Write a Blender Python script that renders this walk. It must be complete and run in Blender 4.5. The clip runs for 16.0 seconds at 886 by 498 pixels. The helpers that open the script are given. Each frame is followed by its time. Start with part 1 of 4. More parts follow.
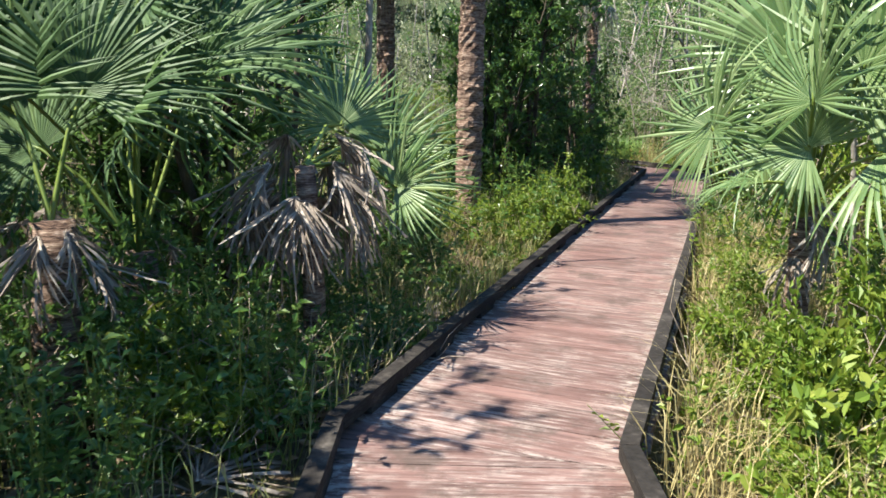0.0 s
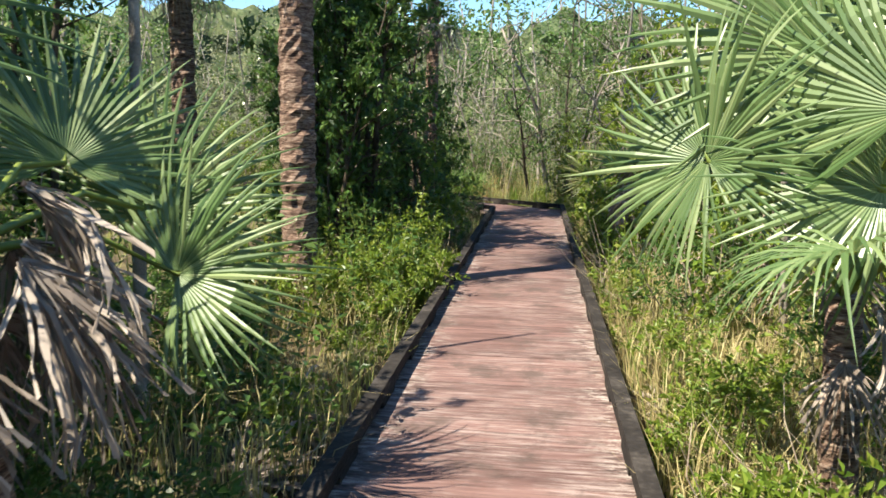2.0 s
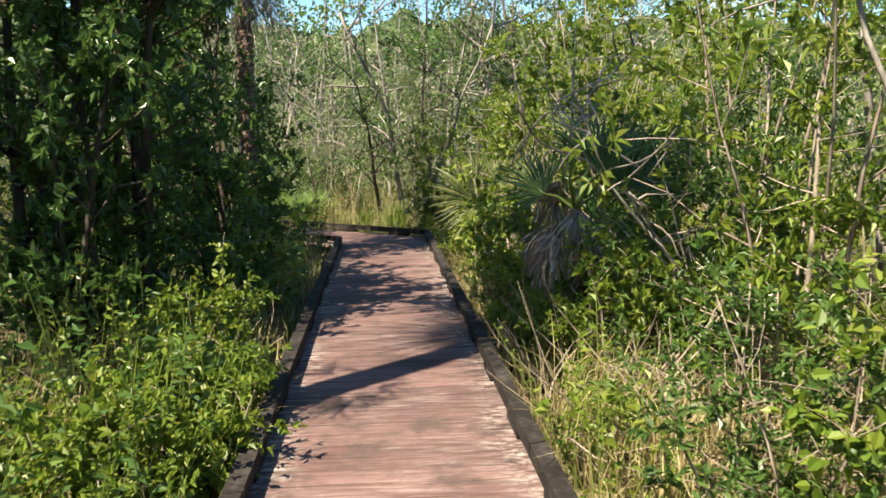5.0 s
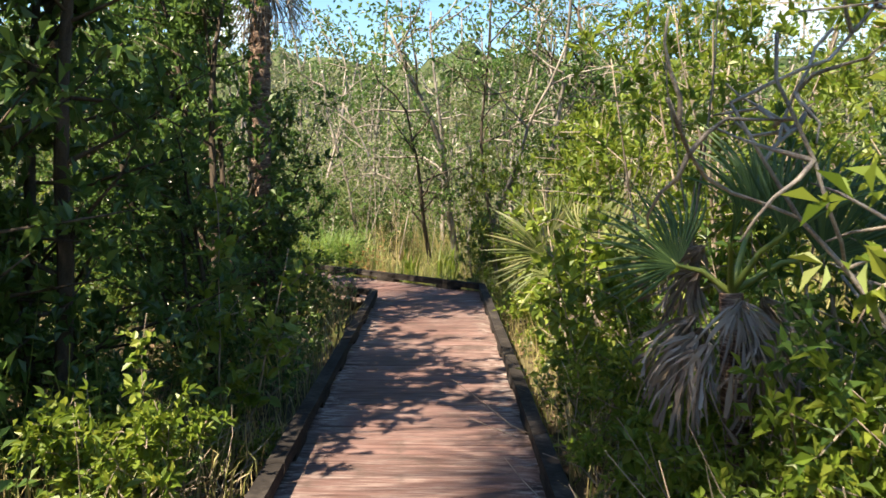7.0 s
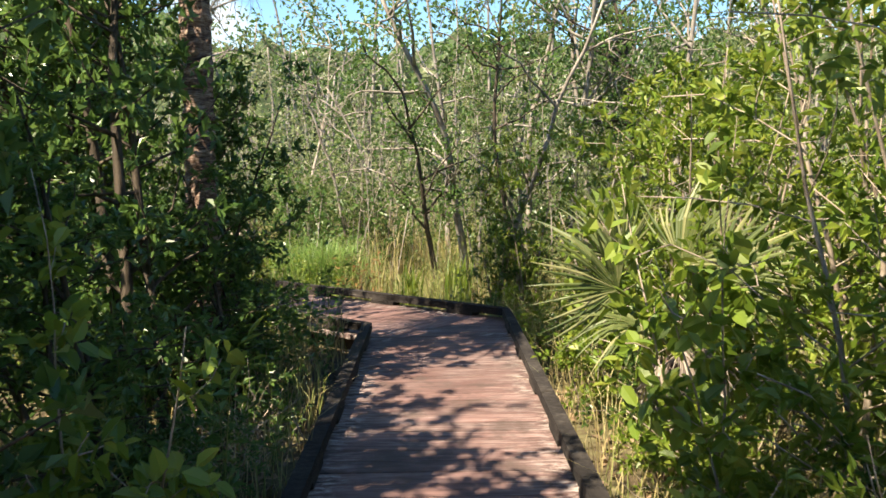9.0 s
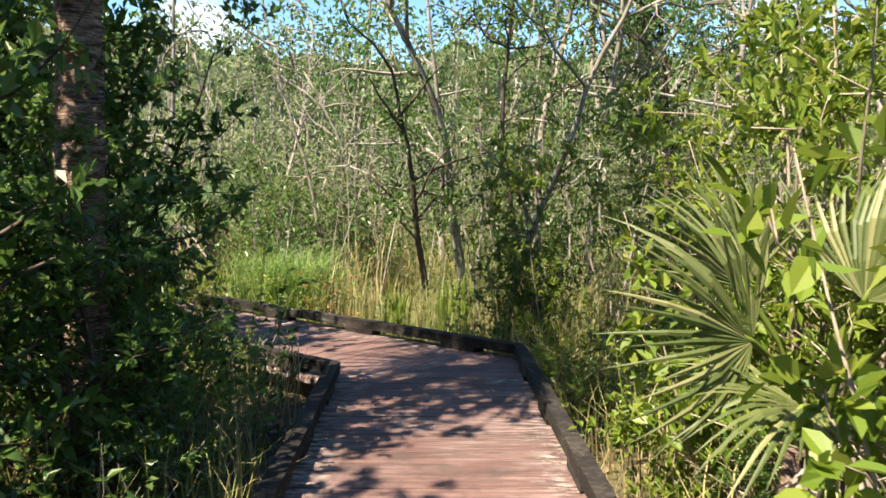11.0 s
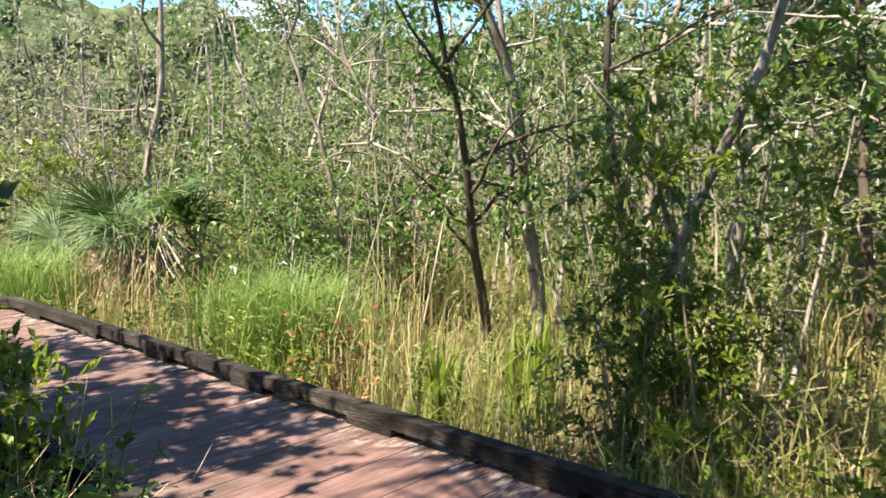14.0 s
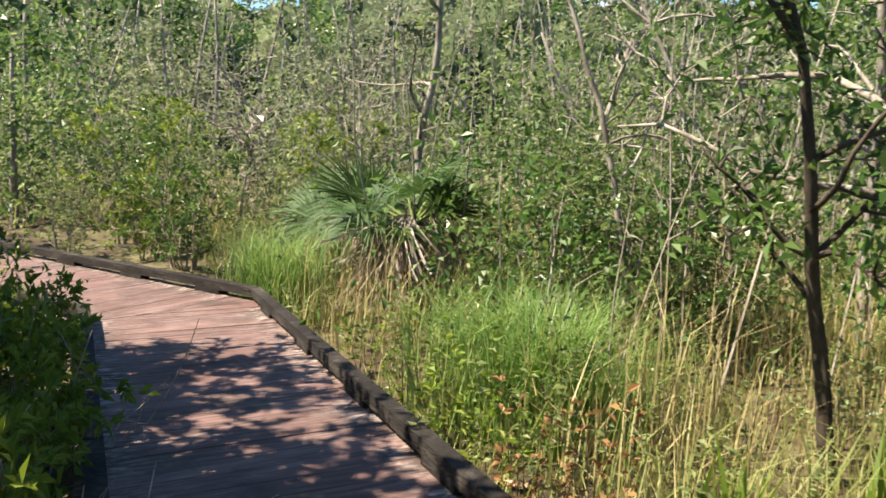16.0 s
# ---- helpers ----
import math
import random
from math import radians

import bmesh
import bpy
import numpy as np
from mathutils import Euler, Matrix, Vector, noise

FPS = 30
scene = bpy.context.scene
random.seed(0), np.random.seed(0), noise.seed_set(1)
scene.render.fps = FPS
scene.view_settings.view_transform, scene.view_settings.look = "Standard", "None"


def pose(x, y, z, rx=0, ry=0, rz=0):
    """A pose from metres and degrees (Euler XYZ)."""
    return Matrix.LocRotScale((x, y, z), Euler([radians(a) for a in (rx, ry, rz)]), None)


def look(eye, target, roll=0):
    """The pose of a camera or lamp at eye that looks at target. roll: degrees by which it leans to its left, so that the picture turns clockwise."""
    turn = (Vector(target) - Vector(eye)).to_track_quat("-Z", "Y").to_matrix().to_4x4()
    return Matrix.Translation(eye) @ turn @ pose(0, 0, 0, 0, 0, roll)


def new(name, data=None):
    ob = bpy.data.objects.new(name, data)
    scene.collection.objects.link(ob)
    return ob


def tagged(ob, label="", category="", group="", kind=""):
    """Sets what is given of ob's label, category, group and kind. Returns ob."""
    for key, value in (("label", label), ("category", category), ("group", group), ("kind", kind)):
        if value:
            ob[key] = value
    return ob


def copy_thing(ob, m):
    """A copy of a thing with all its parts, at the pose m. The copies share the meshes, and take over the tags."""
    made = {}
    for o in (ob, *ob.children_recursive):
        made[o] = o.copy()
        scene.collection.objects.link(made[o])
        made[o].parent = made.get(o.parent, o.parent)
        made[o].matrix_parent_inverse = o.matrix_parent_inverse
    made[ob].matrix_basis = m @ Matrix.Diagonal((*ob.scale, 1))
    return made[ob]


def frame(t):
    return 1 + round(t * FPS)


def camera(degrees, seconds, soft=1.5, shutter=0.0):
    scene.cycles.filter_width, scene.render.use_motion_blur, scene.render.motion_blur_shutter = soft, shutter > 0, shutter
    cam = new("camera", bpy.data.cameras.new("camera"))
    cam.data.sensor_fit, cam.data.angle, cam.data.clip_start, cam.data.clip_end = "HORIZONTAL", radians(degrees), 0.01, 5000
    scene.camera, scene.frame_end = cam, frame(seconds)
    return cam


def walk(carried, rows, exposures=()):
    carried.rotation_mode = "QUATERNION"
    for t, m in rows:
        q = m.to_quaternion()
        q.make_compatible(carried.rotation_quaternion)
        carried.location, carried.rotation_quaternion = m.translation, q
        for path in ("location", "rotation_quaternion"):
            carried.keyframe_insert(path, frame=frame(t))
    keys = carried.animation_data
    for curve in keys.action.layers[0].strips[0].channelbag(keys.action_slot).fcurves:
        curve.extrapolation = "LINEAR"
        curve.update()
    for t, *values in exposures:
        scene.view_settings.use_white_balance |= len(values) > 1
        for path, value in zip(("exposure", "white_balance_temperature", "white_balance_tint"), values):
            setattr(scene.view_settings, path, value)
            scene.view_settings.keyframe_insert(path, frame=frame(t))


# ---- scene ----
cam = camera(59.6, 16.0, soft=1.6, shutter=0.2)
PATH = [
    (0, (0.936, 0.019, 1.572), (0.269, 1.862, 1.177), 1.2),
    (0.5, (0.761, 0.555, 1.535), (0.146, 2.424, 1.18), 1.2),
    (1, (0.495, 1.06, 1.517), (0.044, 2.978, 1.176), 0.6),
    (1.5, (0.32, 1.571, 1.486), (0.023, 3.524, 1.175), 1.1),
    (2, (0.178, 2.113, 1.477), (-0.061, 4.076, 1.178), 0.8),
    (2.5, (0.083, 2.638, 1.483), (0.0, 4.612, 1.172), 0.5),
    (3, (0.012, 3.159, 1.557), (0.008, 5.135, 1.248), 1.5),
    (3.5, (-0.032, 3.595, 1.527), (0.03, 5.574, 1.248), 1.7),
    (3.7, (-0.074, 3.799, 1.545), (0.018, 5.776, 1.26), 2.0),
    (5.8, (-0.031, 6.514, 1.448), (0.146, 8.49, 1.194), -1.2),
    (6, (-0.032, 6.71, 1.469), (0.155, 8.686, 1.229), -0.5),
    (6.5, (0.056, 7.204, 1.471), (0.151, 9.192, 1.278), -0.0),
    (7, (0.105, 7.704, 1.459), (0.115, 9.695, 1.27), 0.8),
    (7.5, (0.116, 8.212, 1.468), (0.101, 10.198, 1.239), 1.4),
    (8, (0.106, 8.783, 1.492), (0.0, 10.768, 1.274), 0.1),
    (8.5, (0.018, 9.326, 1.502), (-0.019, 11.314, 1.285), -1.2),
    (9, (-0.019, 9.873, 1.489), (-0.003, 11.862, 1.279), -0.7),
    (9.2, (-0.047, 10.089, 1.484), (-0.028, 12.079, 1.282), -0.2),
    (11.3, (-0.05, 12.01, 1.277), (-0.01, 14.004, 1.128), 0.9),
    (11.5, (-0.029, 12.261, 1.275), (-0.017, 14.256, 1.141), 1.0),
    (12, (-0.062, 12.759, 1.257), (-0.053, 14.755, 1.123), 1.2),
    (12.5, (-0.092, 13.204, 1.261), (-0.058, 15.199, 1.117), 1.1),
    (13, (-0.122, 13.682, 1.262), (-0.098, 15.676, 1.109), -0.3),
    (13.5, (-0.097, 14.147, 1.279), (-0.076, 16.137, 1.086), -0.3),
    (14, (-0.036, 14.585, 1.307), (-0.157, 16.57, 1.095), 0.3),
    (14.5, (-0.033, 15.03, 1.321), (-0.274, 17.004, 1.105), 0.6),
    (15, (-0.013, 15.476, 1.31), (-0.475, 17.411, 1.112), 0.5),
    (15.5, (-0.069, 15.892, 1.323), (-0.75, 17.758, 1.091), 0.7),
    (16, (-0.124, 16.253, 1.372), (-1.004, 18.027, 1.092), 1.5),
]
walk(cam, [(t, look(eye, target, roll)) for t, eye, target, roll in PATH],
     [(0, 1.7, 6700, 4), (1, 1.7, 7100, 6), (3.5, 1.42, 7300, 6), (7, 1.75, 8200, 11), (9, 1.75, 8000, 9), (11.5, 1.75, 7700, 9), (12.5, 1.95, 7900, 9), (14, 1.95, 7600, 10), (15, 1.75, 7700, 10), (16, 1.6, 7600, 9)])

# ---- world, sun, exposure ----
SUN_EL, SUN_AZ = 56.0, (-0.76, -0.65)
world = bpy.data.worlds.new("world")
scene.world = world
world.use_nodes = True
wn = world.node_tree.nodes
wl = world.node_tree.links
sky = wn.new("ShaderNodeTexSky")
sky.sky_type = "NISHITA"
sky.sun_disc = False
sky.sun_elevation = radians(SUN_EL)
sky.air_density = 0.9
sky.dust_density = 0.25
sky.ozone_density = 2.5
sky.sun_rotation = math.atan2(SUN_AZ[0], SUN_AZ[1])
cloud_co = wn.new("ShaderNodeTexCoord")
cloud = wn.new("ShaderNodeTexNoise")
cloud.inputs["Scale"].default_value = 3.2
cloud.inputs["Detail"].default_value = 6
cramp = wn.new("ShaderNodeValToRGB")
cramp.color_ramp.elements[0].position = 0.60
cramp.color_ramp.elements[1].position = 0.76
cmix = wn.new("ShaderNodeMix")
cmix.data_type = "RGBA"
cmix.inputs["B"].default_value = (6.0, 6.2, 6.5, 1)
wl.new(cloud_co.outputs["Generated"], cloud.inputs["Vector"])
wl.new(cloud.outputs["Fac"], cramp.inputs["Fac"])
wl.new(cramp.outputs["Color"], cmix.inputs["Factor"])
rich = wn.new("ShaderNodeHueSaturation")
rich.inputs["Saturation"].default_value = 1.25
wl.new(sky.outputs["Color"], rich.inputs["Color"])
wl.new(rich.outputs["Color"], cmix.inputs["A"])
wl.new(cmix.outputs["Result"], wn["Background"].inputs["Color"])
wn["Background"].inputs["Strength"].default_value = 0.10
sun = new("sun", bpy.data.lights.new("sun", "SUN"))
sun.data.energy = 5.0
sun.data.angle = radians(0.6)
sun.data.color = (1.0, 0.95, 0.86)
hyp = math.hypot(*SUN_AZ)
sdir = Vector((SUN_AZ[0] / hyp * math.cos(radians(SUN_EL)), SUN_AZ[1] / hyp * math.cos(radians(SUN_EL)), math.sin(radians(SUN_EL))))
sun.matrix_world = look(sdir * 50, (0, 0, 0))

# ---- materials ----


def mat_base(name):
    m = bpy.data.materials.new(name)
    m.use_nodes = True
    return m, m.node_tree.nodes, m.node_tree.links, m.node_tree.nodes["Principled BSDF"]


def ramp_node(n, stops):
    r = n.new("ShaderNodeValToRGB")
    e = r.color_ramp.elements
    while len(e) < len(stops):
        e.new(0.5)
    for k, (p, c) in enumerate(stops):
        e[k].position = p
        e[k].color = (*c, 1)
    return r


def leaf_mat(name, dark, mid, light, gloss=0.45, thin=0.35, glow=1.3, speck=0.55):
    """Leaf: colour varies leaf by leaf and in patches; light passes through the blade."""
    m, n, l, p = mat_base(name)
    geo = n.new("ShaderNodeNewGeometry")
    tc = n.new("ShaderNodeTexCoord")
    nz = n.new("ShaderNodeTexNoise")
    nz.inputs["Scale"].default_value = 1.6
    nz.inputs["Detail"].default_value = 3
    l.new(tc.outputs["Object"], nz.inputs["Vector"])
    mx = n.new("ShaderNodeMath")
    mx.operation = "MULTIPLY_ADD"
    mx.inputs[1].default_value = speck
    l.new(geo.outputs["Random Per Island"], mx.inputs[0])
    sc = n.new("ShaderNodeMath")
    sc.operation = "MULTIPLY"
    sc.inputs[1].default_value = 1.0 - speck
    l.new(nz.outputs["Fac"], sc.inputs[0])
    l.new(sc.outputs[0], mx.inputs[2])
    half = 0.35 if speck > 0.5 else 0.19
    r = ramp_node(n, [(0.5 - half, dark), (0.5, mid), (0.5 + half, light)])
    l.new(mx.outputs[0], r.inputs["Fac"])
    l.new(r.outputs["Color"], p.inputs["Base Color"])
    p.inputs["Roughness"].default_value = gloss
    tr = n.new("ShaderNodeBsdfTranslucent")
    hs = n.new("ShaderNodeHueSaturation")
    hs.inputs["Value"].default_value = glow
    hs.inputs["Hue"].default_value = 0.485
    l.new(r.outputs["Color"], hs.inputs["Color"])
    l.new(hs.outputs["Color"], tr.inputs["Color"])
    ms = n.new("ShaderNodeMixShader")
    ms.inputs["Fac"].default_value = thin
    l.new(p.outputs["BSDF"], ms.inputs[1])
    l.new(tr.outputs["BSDF"], ms.inputs[2])
    l.new(ms.outputs["Shader"], n["Material Output"].inputs["Surface"])
    return m


def rough_mat(name, stops, scale=(6, 6, 6), rough=0.85, bump=0.4, fine=30.0, use_rand=False, detail=6):
    """Two scales of noise over a ramp, with relief."""
    m, n, l, p = mat_base(name)
    tc = n.new("ShaderNodeTexCoord")
    mp = n.new("ShaderNodeMapping")
    mp.inputs["Scale"].default_value = scale
    l.new(tc.outputs["Object"], mp.inputs["Vector"])
    vec = mp.outputs["Vector"]
    if use_rand:
        oi = n.new("ShaderNodeObjectInfo")
        ad = n.new("ShaderNodeVectorMath")
        ad.operation = "MULTIPLY_ADD"
        ad.inputs[1].default_value = (40, 40, 40)
        l.new(oi.outputs["Random"], ad.inputs[0])
        l.new(vec, ad.inputs[2])
        vec = ad.outputs["Vector"]
    a = n.new("ShaderNodeTexNoise")
    a.inputs["Scale"].default_value = 1.0
    a.inputs["Detail"].default_value = detail
    a.inputs["Roughness"].default_value = 0.65
    b = n.new("ShaderNodeTexNoise")
    b.inputs["Scale"].default_value = fine
    b.inputs["Detail"].default_value = 3
    l.new(vec, a.inputs["Vector"])
    l.new(vec, b.inputs["Vector"])
    mixf = n.new("ShaderNodeMath")
    mixf.operation = "MULTIPLY_ADD"
    mixf.inputs[1].default_value = 0.4
    sub = n.new("ShaderNodeMath")
    sub.operation = "SUBTRACT"
    sub.inputs[1].default_value = 0.5
    l.new(b.outputs["Fac"], sub.inputs[0])
    l.new(sub.outputs[0], mixf.inputs[0])
    l.new(a.outputs["Fac"], mixf.inputs[2])
    r = ramp_node(n, stops)
    l.new(mixf.outputs[0], r.inputs["Fac"])
    l.new(r.outputs["Color"], p.inputs["Base Color"])
    p.inputs["Roughness"].default_value = rough
    p.inputs["Specular IOR Level"].default_value = 0.25
    bp = n.new("ShaderNodeBump")
    bp.inputs["Strength"].default_value = bump
    bp.inputs["Distance"].default_value = 0.02
    l.new(mixf.outputs[0], bp.inputs["Height"])
    l.new(bp.outputs["Normal"], p.inputs["Normal"])
    return m




def board_mat():
    """Worn reddish boards: grain along the board, grey bleached patches and dark damp stains over several boards."""
    m, n, l, p = mat_base("weathered_board")
    tc = n.new("ShaderNodeTexCoord")
    oi = n.new("ShaderNodeObjectInfo")
    geo = n.new("ShaderNodeNewGeometry")
    ad = n.new("ShaderNodeVectorMath")
    ad.operation = "MULTIPLY_ADD"
    ad.inputs[1].default_value = (40, 40, 40)
    l.new(oi.outputs["Random"], ad.inputs[0])
    l.new(tc.outputs["Object"], ad.inputs[2])
    mp = n.new("ShaderNodeMapping")
    mp.inputs["Scale"].default_value = (2.5, 34, 10)
    l.new(ad.outputs["Vector"], mp.inputs["Vector"])

    def noise_tex(vec, scale, detail, rough=0.6):
        t = n.new("ShaderNodeTexNoise")
        t.inputs["Scale"].default_value = scale
        t.inputs["Detail"].default_value = detail
        t.inputs["Roughness"].default_value = rough
        l.new(vec, t.inputs["Vector"])
        return t.outputs["Fac"]

    def mixc(fac, a, bcol):
        x = n.new("ShaderNodeMix")
        x.data_type = "RGBA"
        l.new(fac, x.inputs["Factor"])
        l.new(a, x.inputs["A"])
        x.inputs["B"].default_value = (*bcol, 1)
        return x.outputs["Result"]

    def band(fac, lo, hi):
        x = n.new("ShaderNodeMapRange")
        x.inputs["From Min"].default_value = lo
        x.inputs["From Max"].default_value = hi
        l.new(fac, x.inputs["Value"])
        return x.outputs["Result"]

    grain = noise_tex(mp.outputs["Vector"], 1.0, 6, 0.65)
    r = ramp_node(n, [(0.26, (0.045, 0.029, 0.025)), (0.42, (0.105, 0.06, 0.054)), (0.58, (0.152, 0.088, 0.079)), (0.8, (0.2, 0.125, 0.114))])
    l.new(grain, r.inputs["Fac"])
    per = n.new("ShaderNodeHueSaturation")
    mr = n.new("ShaderNodeMapRange")
    mr.inputs["To Min"].default_value = 0.78
    mr.inputs["To Max"].default_value = 1.18
    l.new(oi.outputs["Random"], mr.inputs["Value"])
    l.new(mr.outputs["Result"], per.inputs["Value"])
    l.new(r.outputs["Color"], per.inputs["Color"])
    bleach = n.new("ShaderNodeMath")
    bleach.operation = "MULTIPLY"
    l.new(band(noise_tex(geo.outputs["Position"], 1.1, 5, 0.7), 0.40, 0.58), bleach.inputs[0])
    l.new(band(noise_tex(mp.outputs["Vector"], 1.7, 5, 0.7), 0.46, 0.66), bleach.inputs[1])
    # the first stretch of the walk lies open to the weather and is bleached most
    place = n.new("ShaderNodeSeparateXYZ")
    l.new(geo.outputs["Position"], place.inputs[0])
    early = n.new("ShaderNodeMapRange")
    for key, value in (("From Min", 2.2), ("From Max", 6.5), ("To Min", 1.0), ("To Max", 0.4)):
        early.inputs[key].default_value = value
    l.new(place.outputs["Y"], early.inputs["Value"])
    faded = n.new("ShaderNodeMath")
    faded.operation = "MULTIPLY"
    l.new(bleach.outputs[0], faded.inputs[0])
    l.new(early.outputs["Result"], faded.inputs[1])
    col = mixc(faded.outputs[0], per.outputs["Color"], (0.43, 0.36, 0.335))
    # untrodden board ends along the kerbs: flaked grey and black, in broken streaks
    xyz = n.new("ShaderNodeSeparateXYZ")
    l.new(tc.outputs["Object"], xyz.inputs[0])
    ax = n.new("ShaderNodeMath")
    ax.operation = "ABSOLUTE"
    l.new(xyz.outputs["X"], ax.inputs[0])
    rim = n.new("ShaderNodeMath")
    rim.operation = "MULTIPLY_ADD"
    rim.inputs[1].default_value = 0.5
    l.new(noise_tex(geo.outputs["Position"], 3.0, 4), rim.inputs[0])
    l.new(ax.outputs[0], rim.inputs[2])
    worn = n.new("ShaderNodeMath")
    worn.operation = "MULTIPLY"
    l.new(band(rim.outputs[0], 0.66, 0.86), worn.inputs[0])
    l.new(band(noise_tex(geo.outputs["Position"], 2.1, 5, 0.7), 0.32, 0.5), worn.inputs[1])
    ends = worn.outputs[0]
    mp2 = n.new("ShaderNodeMapping")
    mp2.inputs["Scale"].default_value = (9, 30, 10)
    l.new(ad.outputs["Vector"], mp2.inputs["Vector"])
    flake = noise_tex(mp2.outputs["Vector"], 1.0, 6, 0.75)
    for lo, hi, c in ((0.50, 0.58, (0.33, 0.29, 0.265)), (0.49, 0.40, (0.035, 0.027, 0.024))):
        both = n.new("ShaderNodeMath")
        both.operation = "MULTIPLY"
        l.new(ends, both.inputs[0])
        l.new(band(flake, lo, hi), both.inputs[1])
        col = mixc(both.outputs[0], col, c)
    damp = n.new("ShaderNodeMath")
    damp.operation = "MULTIPLY"
    l.new(band(noise_tex(geo.outputs["Position"], 2.3, 6, 0.7), 0.52, 0.64), damp.inputs[0])
    damp.inputs[1].default_value = 0.75
    col = mixc(damp.outputs[0], col, (0.065, 0.048, 0.042))
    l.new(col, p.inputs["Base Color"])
    p.inputs["Roughness"].default_value = 0.82
    p.inputs["Specular IOR Level"].default_value = 0.2
    bp = n.new("ShaderNodeBump")
    bp.inputs["Strength"].default_value = 0.35
    bp.inputs["Distance"].default_value = 0.01
    l.new(grain, bp.inputs["Height"])
    l.new(bp.outputs["Normal"], p.inputs["Normal"])
    return m


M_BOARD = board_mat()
M_KERB = rough_mat("kerb_timber", [(0.34, (0.010, 0.008, 0.007)), (0.52, (0.022, 0.018, 0.016)), (0.66, (0.05, 0.042, 0.037)), (0.8, (0.13, 0.115, 0.10))],
                   scale=(3, 3, 12), rough=0.9, bump=0.9, fine=9.0)
M_POST = rough_mat("dark_timber", [(0.3, (0.03, 0.022, 0.018)), (0.7, (0.10, 0.075, 0.06))], scale=(6, 6, 3))
M_SOIL = rough_mat("leaf_litter_soil", [(0.3, (0.03, 0.022, 0.014)), (0.47, (0.075, 0.054, 0.032)), (0.58, (0.105, 0.095, 0.045)), (0.8, (0.25, 0.195, 0.125))],
                   scale=(1.3, 1.3, 1.3), rough=0.95, bump=0.8, fine=24.0)
M_PALMBARK = rough_mat("palm_bark", [(0.34, (0.045, 0.026, 0.02)), (0.5, (0.17, 0.105, 0.078)), (0.74, (0.40, 0.31, 0.245))], scale=(6, 6, 38), rough=0.9, bump=0.9, fine=4.0)
M_BARK = rough_mat("grey_bark", [(0.3, (0.10, 0.085, 0.07)), (0.55, (0.26, 0.23, 0.2)), (0.8, (0.5, 0.46, 0.41))], scale=(9, 9, 3), rough=0.9, bump=0.7, fine=6.0)
M_DARKBARK = rough_mat("dark_bark", [(0.3, (0.03, 0.024, 0.018)), (0.7, (0.13, 0.10, 0.075))], scale=(9, 9, 3), rough=0.95, bump=0.7)
M_DEADWOOD = rough_mat("bleached_wood", [(0.34, (0.10, 0.08, 0.065)), (0.5, (0.24, 0.205, 0.17)), (0.74, (0.46, 0.415, 0.365))], scale=(7, 7, 3), rough=0.85, bump=0.4)
M_TWIG = rough_mat("dry_twig", [(0.3, (0.14, 0.10, 0.075)), (0.7, (0.42, 0.35, 0.28))], scale=(9, 9, 9), rough=0.9, bump=0.2)
M_BRIGHT = leaf_mat("bright_leaf", (0.07, 0.125, 0.015), (0.14, 0.215, 0.027), (0.27, 0.30, 0.055), thin=0.42)
M_MID = leaf_mat("green_leaf", (0.035, 0.08, 0.02), (0.07, 0.145, 0.032), (0.15, 0.225, 0.06), gloss=0.38, thin=0.4)
M_DARK = leaf_mat("dark_leaf", (0.035, 0.075, 0.02), (0.07, 0.14, 0.034), (0.13, 0.215, 0.055), gloss=0.3, thin=0.45)
# leaf colours paled to stand in for haze over marsh and woods
M_HAZY = leaf_mat("haze_pale_leaf", (0.065, 0.10, 0.034), (0.17, 0.225, 0.078), (0.31, 0.35, 0.16), gloss=0.7, thin=0.45, speck=0.3)
M_OLIVE = leaf_mat("grey_olive_leaf", (0.07, 0.09, 0.045), (0.165, 0.185, 0.10), (0.30, 0.31, 0.21), gloss=0.75, thin=0.4, speck=0.3)
M_GRASS = leaf_mat("grass_blade", (0.12, 0.155, 0.04), (0.24, 0.265, 0.08), (0.46, 0.43, 0.2), gloss=0.5, thin=0.45)
M_STRAW = leaf_mat("dry_grass", (0.20, 0.16, 0.07), (0.36, 0.29, 0.13), (0.5, 0.43, 0.22), gloss=0.6, thin=0.3, glow=1.0)
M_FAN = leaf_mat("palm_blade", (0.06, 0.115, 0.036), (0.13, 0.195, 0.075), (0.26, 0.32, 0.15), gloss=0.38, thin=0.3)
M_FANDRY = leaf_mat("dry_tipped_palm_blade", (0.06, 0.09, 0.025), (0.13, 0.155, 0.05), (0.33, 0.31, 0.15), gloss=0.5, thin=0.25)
# palm blade again, its colours darkened to carry the shade on the fronds
M_FANSHADE = leaf_mat("palm_blade_shade", (0.025, 0.06, 0.016), (0.05, 0.105, 0.028), (0.105, 0.17, 0.05), gloss=0.62, thin=0.25)
M_DEADFAN = leaf_mat("dead_palm_blade", (0.12, 0.092, 0.075), (0.29, 0.235, 0.195), (0.52, 0.45, 0.39), gloss=0.7, thin=0.15, glow=1.0)
M_STALK = leaf_mat("palm_stalk", (0.07, 0.11, 0.02), (0.12, 0.17, 0.03), (0.2, 0.24, 0.05), thin=0.1)
M_LUSH = leaf_mat("lush_grass_blade", (0.075, 0.15, 0.035), (0.15, 0.26, 0.06), (0.28, 0.38, 0.12), gloss=0.45, thin=0.45)
M_RUST = leaf_mat("rusty_fern", (0.20, 0.10, 0.04), (0.32, 0.17, 0.07), (0.42, 0.27, 0.11), thin=0.3, glow=1.0)
